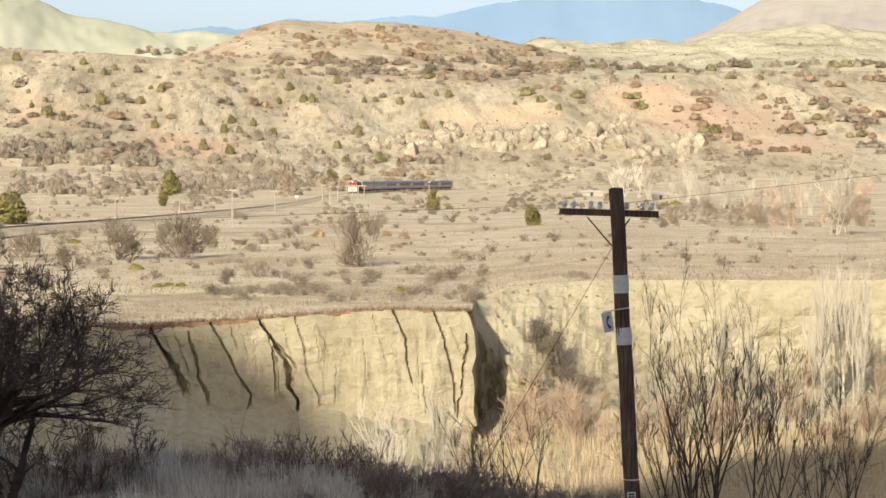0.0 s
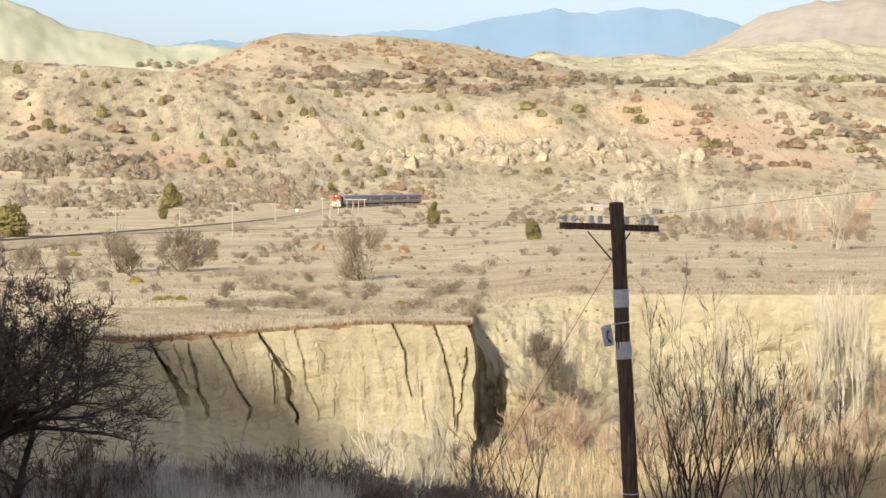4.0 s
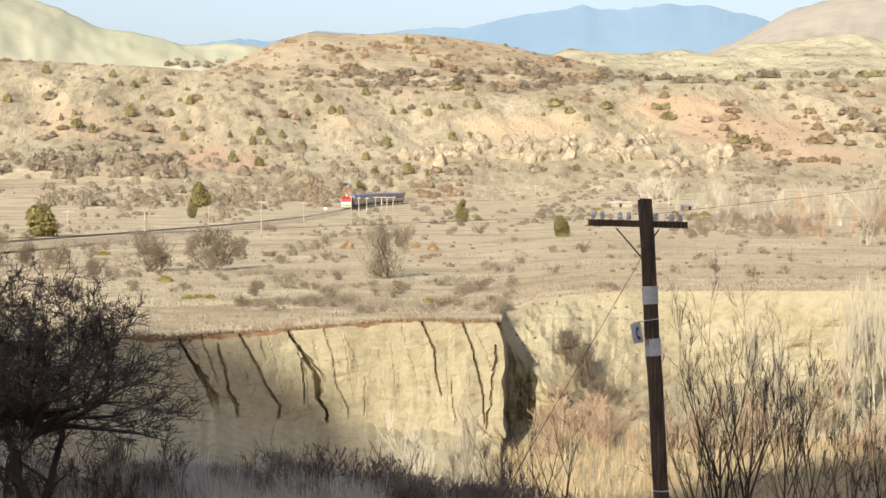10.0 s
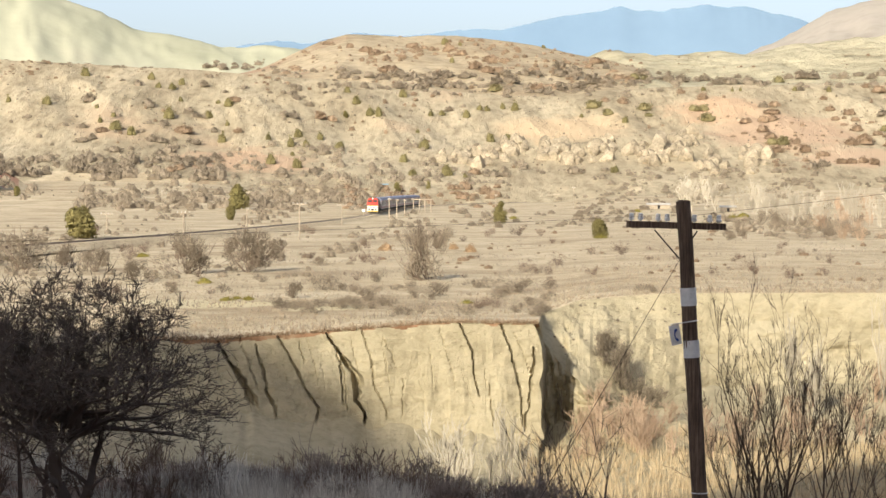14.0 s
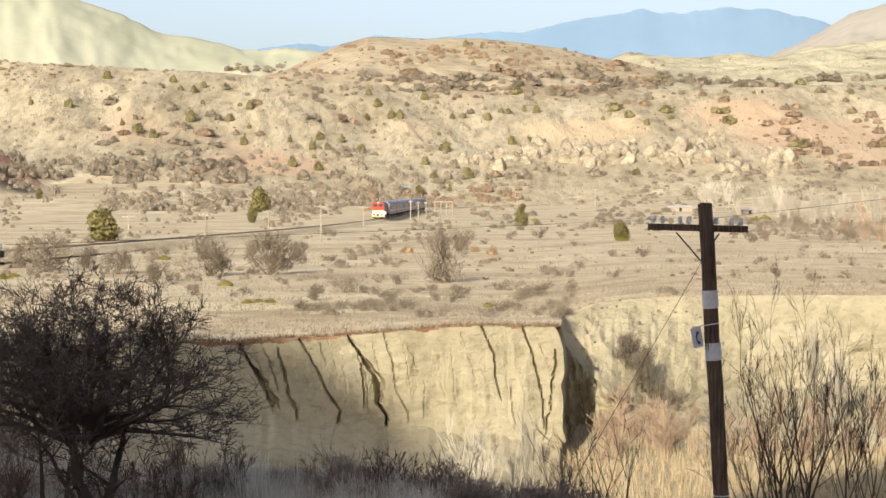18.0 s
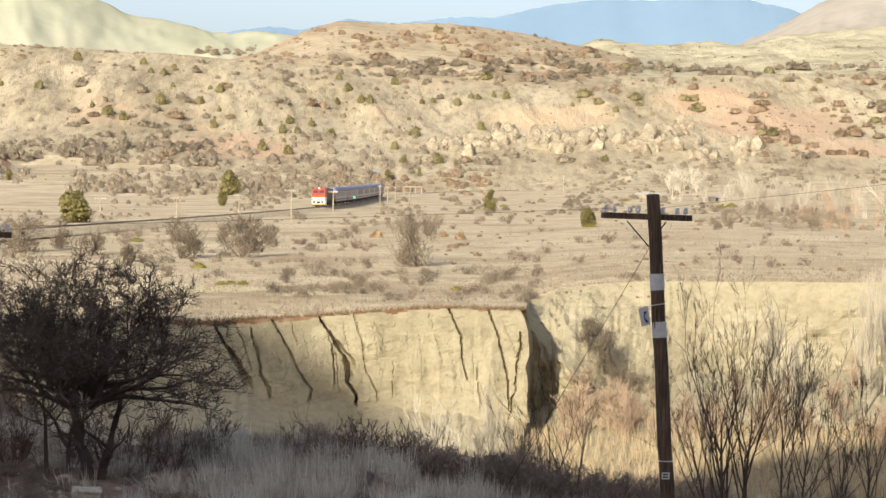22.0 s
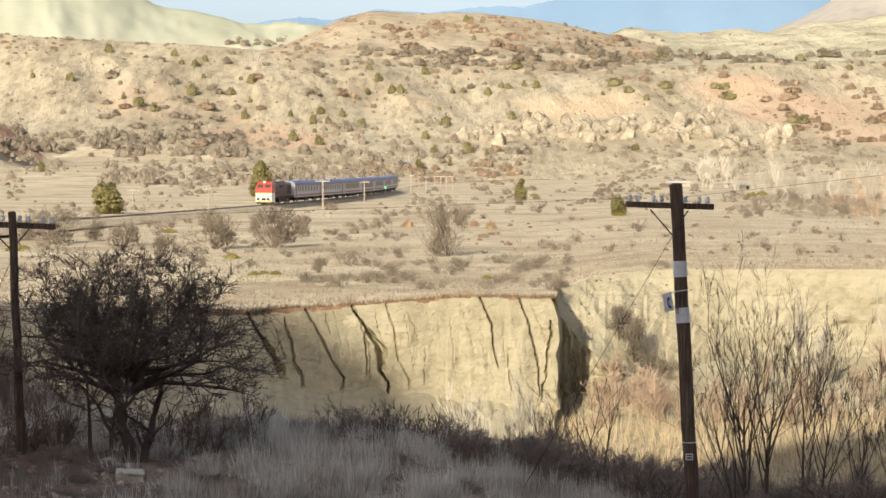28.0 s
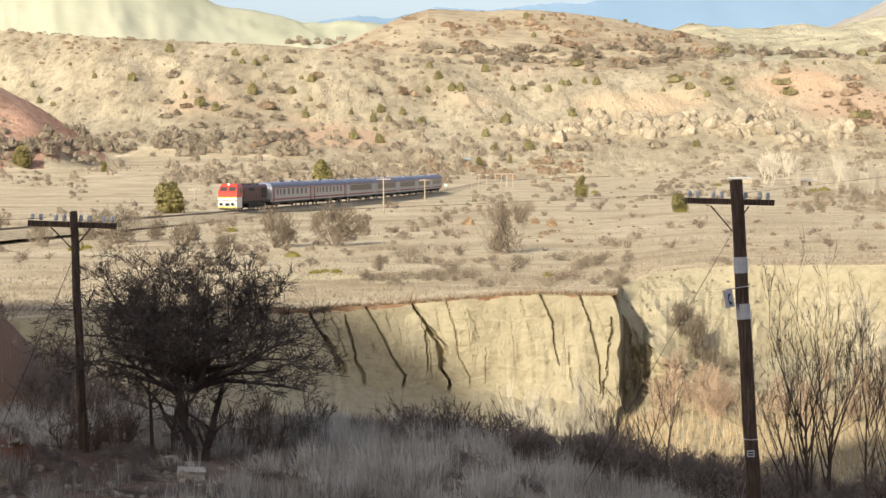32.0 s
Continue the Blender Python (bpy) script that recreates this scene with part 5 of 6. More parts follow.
# hawthorn: a thick double trunk, level lower limbs, and upright shoots over a dense flat crown
hawthorn = [((0, 0, -0.1), (-0.1, 0, 1), 1.75, 0.19), ((0.24, 0.05, -0.1), (0.06, 0, 1), 1.6, 0.13), ((-0.8, 0.1, -0.1), (-0.03, 0.1, 1), 1.9, 0.065), ((-0.25, 0, 0.5), (-0.65, 0.1, 1), 1.7, 0.06), ((-0.4, 0.1, 0.2), (-0.25, 0.1, 1), 1.6, 0.05)]
for k in range(34):
    az = k * 2.4 + 0.3
    tilt = 0.25 + 1.15 * ((k * 7) % 17) / 16
    out = 0.95 if tilt < 0.8 else 1.3
    hawthorn.append((((0.15 + 0.1 * (k % 3)) * math.cos(az) - 0.1, 0.15 * math.sin(az), 1.45 + 0.6 * ((k * 5) % 11) / 10), (math.sin(tilt) * math.cos(az) * 1.5, math.sin(tilt) * math.sin(az) * 0.7, math.cos(tilt) + 0.05), 1.6 * out, 0.06))
for k in range(9):
    hawthorn.append(((-1.3 + 0.34 * k, 0.1, 2.1 + 0.12 * (k % 3)), (0.3 * math.sin(k * 2.1), 0.1, 1), 1.55, 0.035))
bare_tree(92, 41, hawthorn, "dark leafless hawthorn with wide tangled branches", 66, (8, 6, 7), 0.5, 0.72, 0.19, 0.03, 1.0, 0.0062)


def fan_tree(x, d, h, lean, limbs, seed, r=0.06):
    """A slender tree that forks low and opens like a fan."""
    st = [((0, 0, -0.1), (lean, 0, 1), h * 0.62, r), ((0.02, 0.03, -0.05), (lean + 0.16, 0.05, 1), h * 0.5, r * 0.6)]
    for j in range(limbs):
        z = h * (0.16 + 0.36 * j / limbs)
        side = 1 if j % 2 else -1
        tilt = (0.12 + 0.36 * rng_t.uniform(0, 1)) * side
        st.append(((lean * z, 0, z), (math.sin(tilt) + lean, 0.35 * rng_t.normal(), math.cos(tilt)), h * rng_t.uniform(0.46, 0.62), r * 0.36))
    bare_tree(x, d, st, "slender leafless tree with fanned upright branches", seed, (4, 4, 4), 0.5, 0.3, 0.05, 0.1, 1.0, 0.0042, MAT_STEM)


for k, (x, d, h, lean, n) in enumerate([(1326, 45, 4.3, -0.04, 7), (1362, 45.5, 4.3, 0.03, 7), (1312, 44.5, 3.6, -0.3, 5), (1439, 47, 3.9, 0.05, 6), (1476, 46.5, 3.5, 0.1, 5), (1545, 46, 2.9, 0.08, 5), (1610, 47, 2.6, 0.0, 5)]):
    fan_tree(x, d, h, lean, n, 80 + k, 0.062 if k < 2 else 0.042)
for k, (x, d, h) in enumerate([(985, 48, 2.0), (1040, 47, 1.9), (930, 50, 1.7)]):
    st = [((0, 0, 0), (rng_t.normal(0, 0.25), 0, 1), h, 0.025) for _ in range(4)]
    bare_tree(x, d, st, "slim leafless sapling on the bank", 95 + k, (5, 4), 0.45, 0.35, 0.08, 0.08, 1.0, 0.005)


# ---------------------------------------------------------------- telegraph poles
def insulator_bm(x, y, z):
    bm = tube_bm([(x, y, z - 0.02), (x, y, z + 0.07)], [0.012, 0.012], 6)
    return lathe_bm([(0.02, 0.02), (0.05, 0.03), (0.052, 0.075), (0.034, 0.09), (0.044, 0.1), (0.044, 0.135), (0.026, 0.155)], 10, (x, y, z), bm)


def big_pole(x0, y0, x1, y1, d, arm, arm_tilt, seats, name_label, r0, r1):
    """A tarred wooden pole with one crossarm; x0, y0 top and x1, y1 foot."""
    foot = Vector(((x1 - BX) / UNIT * d, d, rise(y1, d)))
    top = Vector(((x0 - BX) / UNIT * d, d, rise(y0, d)))
    t = tagged(new("telegraph_pole"), name_label, "pole", "tarred poles")
    t.matrix_basis = Matrix.Translation(foot)
    v = top - foot
    n = 9
    pts = [v * (k / (n - 1)) + Vector((0.012 * math.sin(k * 2.1), 0.01 * math.cos(k * 1.7), 0)) for k in range(n)]
    pts[-1] = v.copy()
    rad = [r1 + (r0 - r1) * k / (n - 1) for k in range(n)]
    pts.append(v + Vector((0, 0, 0.02)))
    rad.append(r0 * 0.82)
    part("pole", tube_bm(pts, rad, 14), MAT_POLE, t)
    xa, xb, ya = arm
    za = rise(ya, d) - foot.z
    cxp = foot.x
    A, B = (xa - BX) / UNIT * d - cxp, (xb - BX) / UNIT * d - cxp
    bm = box_bm(A, B, r0 - 0.03, r0 + 0.08, -0.062, 0.062, 0.01)
    a = part("crossarm", bm, MAT_POLE, t)
    a.matrix_basis = pose(0, 0, za, 0, arm_tilt, 0)
    for s in seats:
        part("insulator", insulator_bm((s - BX) / UNIT * d - cxp, r0 + 0.025, 0.058), MAT_INSUL, a, "pale glass insulator")
    return t, foot, v, za


pole_r, foot_r, v_r, za_r = big_pole(1186, 355, 1225, 1002, 42.0, (1087, 1264, 399.5), 1.6, [1096, 1112, 1143, 1159, 1207, 1235, 1251], "leaning tarred wooden telegraph pole with white bands", 0.135, 0.15)
pole_l, foot_l, v_l, za_l = big_pole(-144, 416, -127, 905, 42.0, (-239, -59, 443.0), 2.0, [-230, -213, -182, -165, -131, -114, -84, -67], "dark tarred wooden telegraph pole beside a bare tree", 0.085, 0.1)


def on_pole(y, foot, v):
    """Centre of the pole at the drop y, in the pole's own space."""
    z = rise(y, 42.0) - foot.z
    return v * (z / v.z)


def fit_out():
    for (a, b, t, f, v, r) in [((1137, 406), (1181, 457), pole_r, foot_r, v_r, 0.135), ((1213, 408), (1199, 428), pole_r, foot_r, v_r, 0.135), ((-192, 447), (-150, 490), pole_l, foot_l, v_l, 0.085), ((-111, 450), (-135, 478), pole_l, foot_l, v_l, 0.085)]:
        p = [Vector(((q[0] - BX) / UNIT * 42 - f.x, r + 0.005, rise(q[1], 42) - f.z)) for q in (a, b)]
        part("brace", tube_bm([p[0], p[1]], [0.016, 0.016], 6), MAT_IRON, t)
    # white bands
    for ya, yb in ((508, 540), (601, 632)):
        p0, p1 = on_pole(yb, foot_r, v_r), on_pole(ya, foot_r, v_r)
        n = [p0 + (p1 - p0) * k / 3 for k in range(4)]
        part("band", tube_bm(n, [0.1495, 0.151, 0.149, 0.1505], 14), MAT_WHITEPAINT, pole_r, "white painted metal band")
    # flag sign with a telephone handset
    c = on_pole(567, foot_r, v_r)
    sx = -0.36
    part("bracket", tube_bm([c + Vector((0.14, -0.16, 0.02)), c + Vector((sx - 0.02, -0.16, -0.06))], [0.012, 0.012], 6), MAT_WHITEPAINT, pole_r, "white iron bracket")
    sign = part("sign_plate", box_bm(-0.10, 0.10, -0.008, 0.008, -0.37, 0.0, 0.004), MAT_WHITEPAINT, pole_r, "white plate with a blue telephone handset")
    sign.matrix_basis = Matrix.Translation(c + Vector((-0.32, -0.16, -0.07))) @ pose(0, 0, 0, 0, -11, 12)
    pts = [(-0.01 - 0.05 * math.sin(math.pi * k / 8), -0.012, -0.08 - 0.22 * k / 8) for k in range(9)]
    bm = tube_bm([(p[0] + 0.045, p[1], p[2]) for p in pts], [0.024, 0.024, 0.014, 0.012, 0.012, 0.012, 0.014, 0.024, 0.024], 8)
    part("handset", bm, MAT_SIGNBLUE, sign, "dark blue handset mark")
    # small plate low on the pole, with unreadable writing
    c = on_pole(900, foot_r, v_r)
    plate = part("number_plate", box_bm(-0.08, 0.08, -0.006, 0.006, -0.07, 0.07, 0.003), MAT_WHITEPAINT, pole_r, "small white enamel plate")
    plate.matrix_basis = Matrix.Translation(c + Vector((-0.03, -0.155, 0)))
    for z in (0.03, -0.025):
        part("writing_bar", box_bm(-0.055, 0.055, -0.011, -0.0065, z - 0.015, z + 0.015), MAT_IRON, plate)
    c = on_pole(872, foot_r, v_r)
    part("clamp", tube_bm([c - Vector((0, 0, 0.012)), c + Vector((0, 0, 0.012))], [0.156, 0.156], 14), MAT_WHITEPAINT, pole_r, "thin pale strap")


fit_out()


def wire(name, a, b, sag, r, label):
    n = 24
    pts = [Vector(a).lerp(Vector(b), k / n) - Vector((0, 0, sag * 4 * (k / n) * (1 - k / n))) for k in range(n + 1)]
    bm = tube_bm(pts, [r] * (n + 1), 5)
    me = bpy.data.meshes.new(name)
    bm.to_mesh(me)
    bm.free()
    me.materials.append(MAT_WIRE)
    tagged(new(name, me), label, "cable")


def at(x, y, d):
    return ((x - BX) / UNIT * d, d, rise(y, d))


wire("stay_wire", at(1181, 457, 41.9), (at(868, 992, 41.0)[0], 41.0, float(land(at(868, 992, 41.0)[0], 41.0)[0]) - 0.05), 0.0, 0.007, "rusty stay wire of the telegraph pole")
wire("stay_wire", at(-137, 492, 41.9), (at(-330, 860, 41.0)[0], 41.0, float(land(at(-330, 860, 41.0)[0], 41.0)[0]) - 0.05), 0.0, 0.007, "rusty stay wire of the telegraph pole")
wire("overhead_wire", at(1112, 382, 41.8), at(-54, 428, 41.8), 0.02, 0.0045, "thin overhead telegraph wire")
wire("overhead_wire", at(1207, 380, 41.8), at(2300, 250, 36), 0.02, 0.0045, "thin overhead telegraph wire")
wire("overhead_wire", at(-200, 428, 41.8), at(-1500, 470, 40), 0.05, 0.007, "thin overhead telegraph wire")


def far_pole(x, ytop, ybase, arm):
    d = EYE * UNIT / (ybase - BY)
    p = Vector(((x - BX) / UNIT * d, d, 0))
    p.z = float(land(p.x, p.y)[0])
    h = px(d, ybase - ytop)
    t = tagged(new("trackside_pole"), "pale weathered trackside telegraph pole", "pole", "poles along the railway")
    t.matrix_basis = Matrix.Translation(p)
    part("pole", tube_bm([(0, 0, -0.2), (0, 0, h * 0.5), (0, 0, h)], [0.14, 0.12, 0.1], 8), MAT_PALEPOLE, t)
    a = part("crossarm", box_bm(-arm, arm, -0.16, -0.06, h - 0.42, h - 0.26, 0.02), MAT_PALEPOLE, t)
    for k in range(4):
        part("insulator", lathe_bm([(0.03, 0), (0.045, 0.04), (0.045, 0.12), (0.02, 0.16)], 6, (-arm * 0.85 + k * arm * 0.566, -0.11, h - 0.26)), MAT_WHITEPAINT, a, "white insulator")


for x, y0, y1, arm in [(501, 352, 422, 1.1), (405, 362, 408, 1.1), (290, 367, 418, 1.1), (150, 371, 408, 1.1), (578, 357, 397, 1.0), (664, 347, 387, 0.5), (678, 349, 384, 0.5), (692, 350, 381, 0.5), (858, 342, 372, 0.5), (1000, 330, 366, 0.5), (250, 340, 372, 0.4)]:
    far_pole(x, y0, y1, arm)


def trestle():
    """A row of timber posts under one long beam, beside the line."""
    d = 650.0
    xs = [708, 719, 729, 740]
    p = Vector(((724 - BX) / UNIT * d, d, 0))
    p.z = float(land(p.x, p.y)[0])
    t = tagged(new("timber_frame"), "pale timber posts under one beam beside the railway", "frame")
    t.matrix_basis = Matrix.Translation(p)
    top = rise(350, d) - p.z
    for x in xs:
        o = (x - 724) / UNIT * d
        part("post", tube_bm([(o, 0, -0.3), (o, 0, top)], [0.16, 0.14], 8), MAT_PALEPOLE, t)
    part("beam", box_bm((704 - 724) / UNIT * d, (744 - 724) / UNIT * d, -0.15, 0.15, top, top + 0.3, 0.03), MAT_PALEPOLE, t, "long pale timber beam")


trestle()


def line_signal(x, y):
    p = meet(x, y, 200)
    t = tagged(new("railway_signal"), "low pale railway signal showing a green light", "signal")
    t.matrix_basis = Matrix.Translation(p)
    part("post", tube_bm([(0, 0, -0.2), (0, 0, 2.0)], [0.08, 0.07], 8), MAT_PALEPOLE, t)
    head = part("signal_head", box_bm(-0.34, 0.34, -0.14, 0.12, 1.75, 2.35, 0.04), MAT_WHITEPAINT, t, "pale signal head")
    lamp = part("lamp", lathe_bm([(0.17, 0), (0.17, 0.05), (0.1, 0.09)], 12), MAT_SIGNAL, head, "green signal lamp")
    lamp.matrix_basis = pose(0, -0.14, 2.05, 90, 0, 0)


MAT_SIGNAL = plain_mat("green_lamp", (0.1, 0.8, 0.25), 0.3, emit=2.5)
line_signal(617, 385)


# ---------------------------------------------------------------- railway
def build_track():
    Y = np.arange(150.0, 1150.0, 2.0)
    X = track_x(Y)
    tx, ty = np.gradient(X), np.gradient(Y)
    L = np.hypot(tx, ty)
    nx, ny = ty / L, -tx / L
    Z = np.full_like(Y, 0.45)

    def strip(name, section, mat, label):
        V = []
        for o, z in section:
            V.append(np.stack([X + nx * o, Y + ny * o, Z + z], axis=-1))
        V = np.array(V)
        idx = np.arange(V.shape[0] * V.shape[1]).reshape(V.shape[:2])
        F = np.stack([idx[:-1, :-1], idx[1:, :-1], idx[1:, 1:], idx[:-1, 1:]], axis=-1).reshape(-1, 4)
        return mesh_from(name, V, F, [mat])
    bed = tagged(new("railway", strip("railway", [(-4.2, -0.75), (-1.6, 0.0), (1.6, 0.0), (4.2, -0.75)], MAT_BALLAST, "")), "single railway line on a low ballast bank", "railway", kind="structure")
    for o in (-0.72, 0.72):
        part("rail", strip("rail", [(o - 0.05, 0.06), (o - 0.035, 0.22), (o + 0.035, 0.22), (o + 0.05, 0.06)], MAT_RAIL, ""), MAT_RAIL, bed, "rusty steel rail")
    n = np.arange(0, len(Y) - 1)
    V = []
    for f in (0.0, 0.33, 0.66):
        c = np.stack([X[n] + (X[n + 1] - X[n]) * f, Y[n] + (Y[n + 1] - Y[n]) * f, Z[n] + 0.0], axis=-1)
        s = np.stack([nx[n], ny[n], 0 * n], axis=-1)
        g = np.stack([-ny[n], nx[n], 0 * n], axis=-1)
        V.append(np.stack([c - s * 1.25 - g * 0.12, c + s * 1.25 - g * 0.12, c + s * 1.25 - g * 0.12 + [0, 0, 0.1], c - s * 1.25 - g * 0.12 + [0, 0, 0.1],
                           c - s * 1.25 + g * 0.12, c + s * 1.25 + g * 0.12, c + s * 1.25 + g * 0.12 + [0, 0, 0.1], c - s * 1.25 + g * 0.12 + [0, 0, 0.1]], axis=1))
    V = np.concatenate(V).reshape(-1, 3)
    o = (np.arange(len(V) // 8) * 8)[:, None]
    F = np.concatenate([o + np.array([q]) for q in ([0, 1, 2, 3], [7, 6, 5, 4], [3, 2, 6, 7], [0, 3, 7, 4], [1, 5, 6, 2])])
    tagged(part("sleepers", mesh_from("sleepers", V, F, [MAT_SLEEPER]), MAT_SLEEPER, bed), kind="stuff")


build_track()
RAIL_TOP = 0.67

MAT_RED_PAINT = plain_mat("red_paint", (0.52, 0.06, 0.04), 0.35, vary=0.1)
MAT_CREAM = plain_mat("white_front_paint", (0.8, 0.77, 0.7), 0.4, vary=0.08)
MAT_HOOD = plain_mat("dark_maroon", (0.085, 0.022, 0.02), 0.45, vary=0.25)
MAT_DARK = plain_mat("underframe", (0.022, 0.02, 0.02), 0.7, vary=0.2)
MAT_SILVER = plain_mat("grey_coach_paint", (0.5, 0.47, 0.47), 0.5, 0.0, vary=0.08)
MAT_BLUEROOF = plain_mat("blue_roof", (0.2, 0.22, 0.31), 0.6, vary=0.12)
MAT_STRIPE = plain_mat("maroon_stripe", (0.25, 0.04, 0.06), 0.45)
MAT_WINDOW = plain_mat("dark_window", (0.06, 0.055, 0.055), 0.3, vary=0.05, spec=0.25)
MAT_BAND = plain_mat("window_band_grey", (0.27, 0.245, 0.25), 0.5)
MAT_YELLOW = plain_mat("yellow_paint", (0.75, 0.5, 0.06), 0.45, vary=0.1)
MAT_LAMP = plain_mat("headlamp", (1.0, 0.9, 0.7), 0.3, emit=1.6)


def extrude_section(sec, y0, y1, bm=None):
    """A closed section (x, z) drawn along y."""
    bm = bm or bmesh.new()
    a = [bm.verts.new((x, y0, z)) for x, z in sec]
    b = [bm.verts.new((x, y1, z)) for x, z in sec]
    n = len(sec)
    for k in range(n):
        bm.faces.new((a[k], a[(k + 1) % n], b[(k + 1) % n], b[k]))
    bm.faces.new(a[::-1])
    bm.faces.new(b)
    bmesh.ops.recalc_face_normals(bm, faces=bm.faces)
    return bm


def add_bogie(t, y, axles):
    b = part("bogie", box_bm(-1.05, 1.05, y - 1.8, y + 1.8, 0.42, 0.78, 0.05), MAT_DARK, t, "dark steel bogie")
    for k in axles:
        for s in (-1, 1):
            bm = lathe_bm([(0.15, -0.07), (0.46, -0.07), (0.46, 0.04), (0.5, 0.07), (0.15, 0.07)], 14)
            w = part("wheel", bm, MAT_RAIL, b)
            w.matrix_basis = pose(s * 0.75, y + k, 0.46, 0, 90 * s, 0)


def build_coach(kind, label):
    """A coach 26 m long that heads along -Y, its middle at the origin."""
    t = tagged(new("coach"), label, "train coach", "coaches of the train")
    W = 1.42
    part("body", extrude_section([(-W, 1.0), (W, 1.0), (W + 0.02, 1.6), (W, 3.3), (-W, 3.3), (-W - 0.02, 1.6)], -12.9, 12.9), MAT_SILVER, t, "grey painted coach side")
    part("roof", extrude_section([(-W - 0.01, 3.3), (W + 0.01, 3.3), (W - 0.12, 3.66), (W - 0.5, 3.95), (0, 4.08), (-W + 0.5, 3.95), (-W + 0.12, 3.66)], -12.95, 12.95), MAT_BLUEROOF, t, "blue curved coach roof")
    part("underframe", box_bm(-1.25, 1.25, -12.6, 12.6, 0.8, 1.0, 0.04), MAT_DARK, t, "dark underframe")
    for s in (-1, 1):
        part("stripe", box_bm(s * (W + 0.022) - 0.004, s * (W + 0.022) + 0.004, -12.8, 12.8, 1.25, 1.5), MAT_STRIPE, t, "maroon waist stripe")
        if kind == 0:
            spots = [(-9.6, 1.0), (-7.6, 0.8), (-5.4, 1.2), (-2.6, 1.2), (0.2, 1.2), (3.0, 1.2), (5.8, 1.2), (8.6, 1.0)]
        else:
            spots = [(-8.9 + 1.98 * k, 1.72) for k in range(10)]
        for y, w in spots:
            part("window", box_bm(s * (W + 0.03) - 0.03, s * (W + 0.03) + 0.01, y - w / 2, y + w / 2, 2.05, 3.0, 0.008), MAT_WINDOW, t, "dark glass coach window")
        if kind != 0:
            part("window_band", box_bm(s * (W + 0.012) - 0.008, s * (W + 0.012) + 0.008, -10.1, 10.1, 1.98, 3.05), MAT_BAND, t, "grey-brown band round the windows")
        part("upper_stripe", box_bm(s * (W + 0.02) - 0.004, s * (W + 0.02) + 0.004, -12.8, 12.8, 3.12, 3.26), MAT_STRIPE, t, "maroon stripe under the roof")
        for y in (-11.8, 11.8):
            part("door", box_bm(s * (W + 0.03) - 0.03, s * (W + 0.03) + 0.006, y - 0.45, y + 0.45, 1.05, 3.15, 0.01), MAT_STRIPE if kind == 0 else MAT_SILVER, t, "coach door")
    for y in (-4.0, 3.0, 8.0):
        part("roof_vent", box_bm(-0.5, 0.5, y - 0.9, y + 0.9, 4.02, 4.2, 0.05), MAT_BLUEROOF, t)
    part("equipment_box", box_bm(-1.2, 1.2, -2.5, 1.5, 0.35, 0.8, 0.05), MAT_DARK, t, "dark equipment box under the floor")
    for y in (-12.98, 12.98):
        part("gangway", box_bm(-0.6, 0.6, y - 0.25, y + 0.25, 1.1, 3.3, 0.06), MAT_DARK, t, "black rubber gangway")
    for y in (-9.0, 9.0):
        add_bogie(t, y, (-1.25, 1.25))
    return t


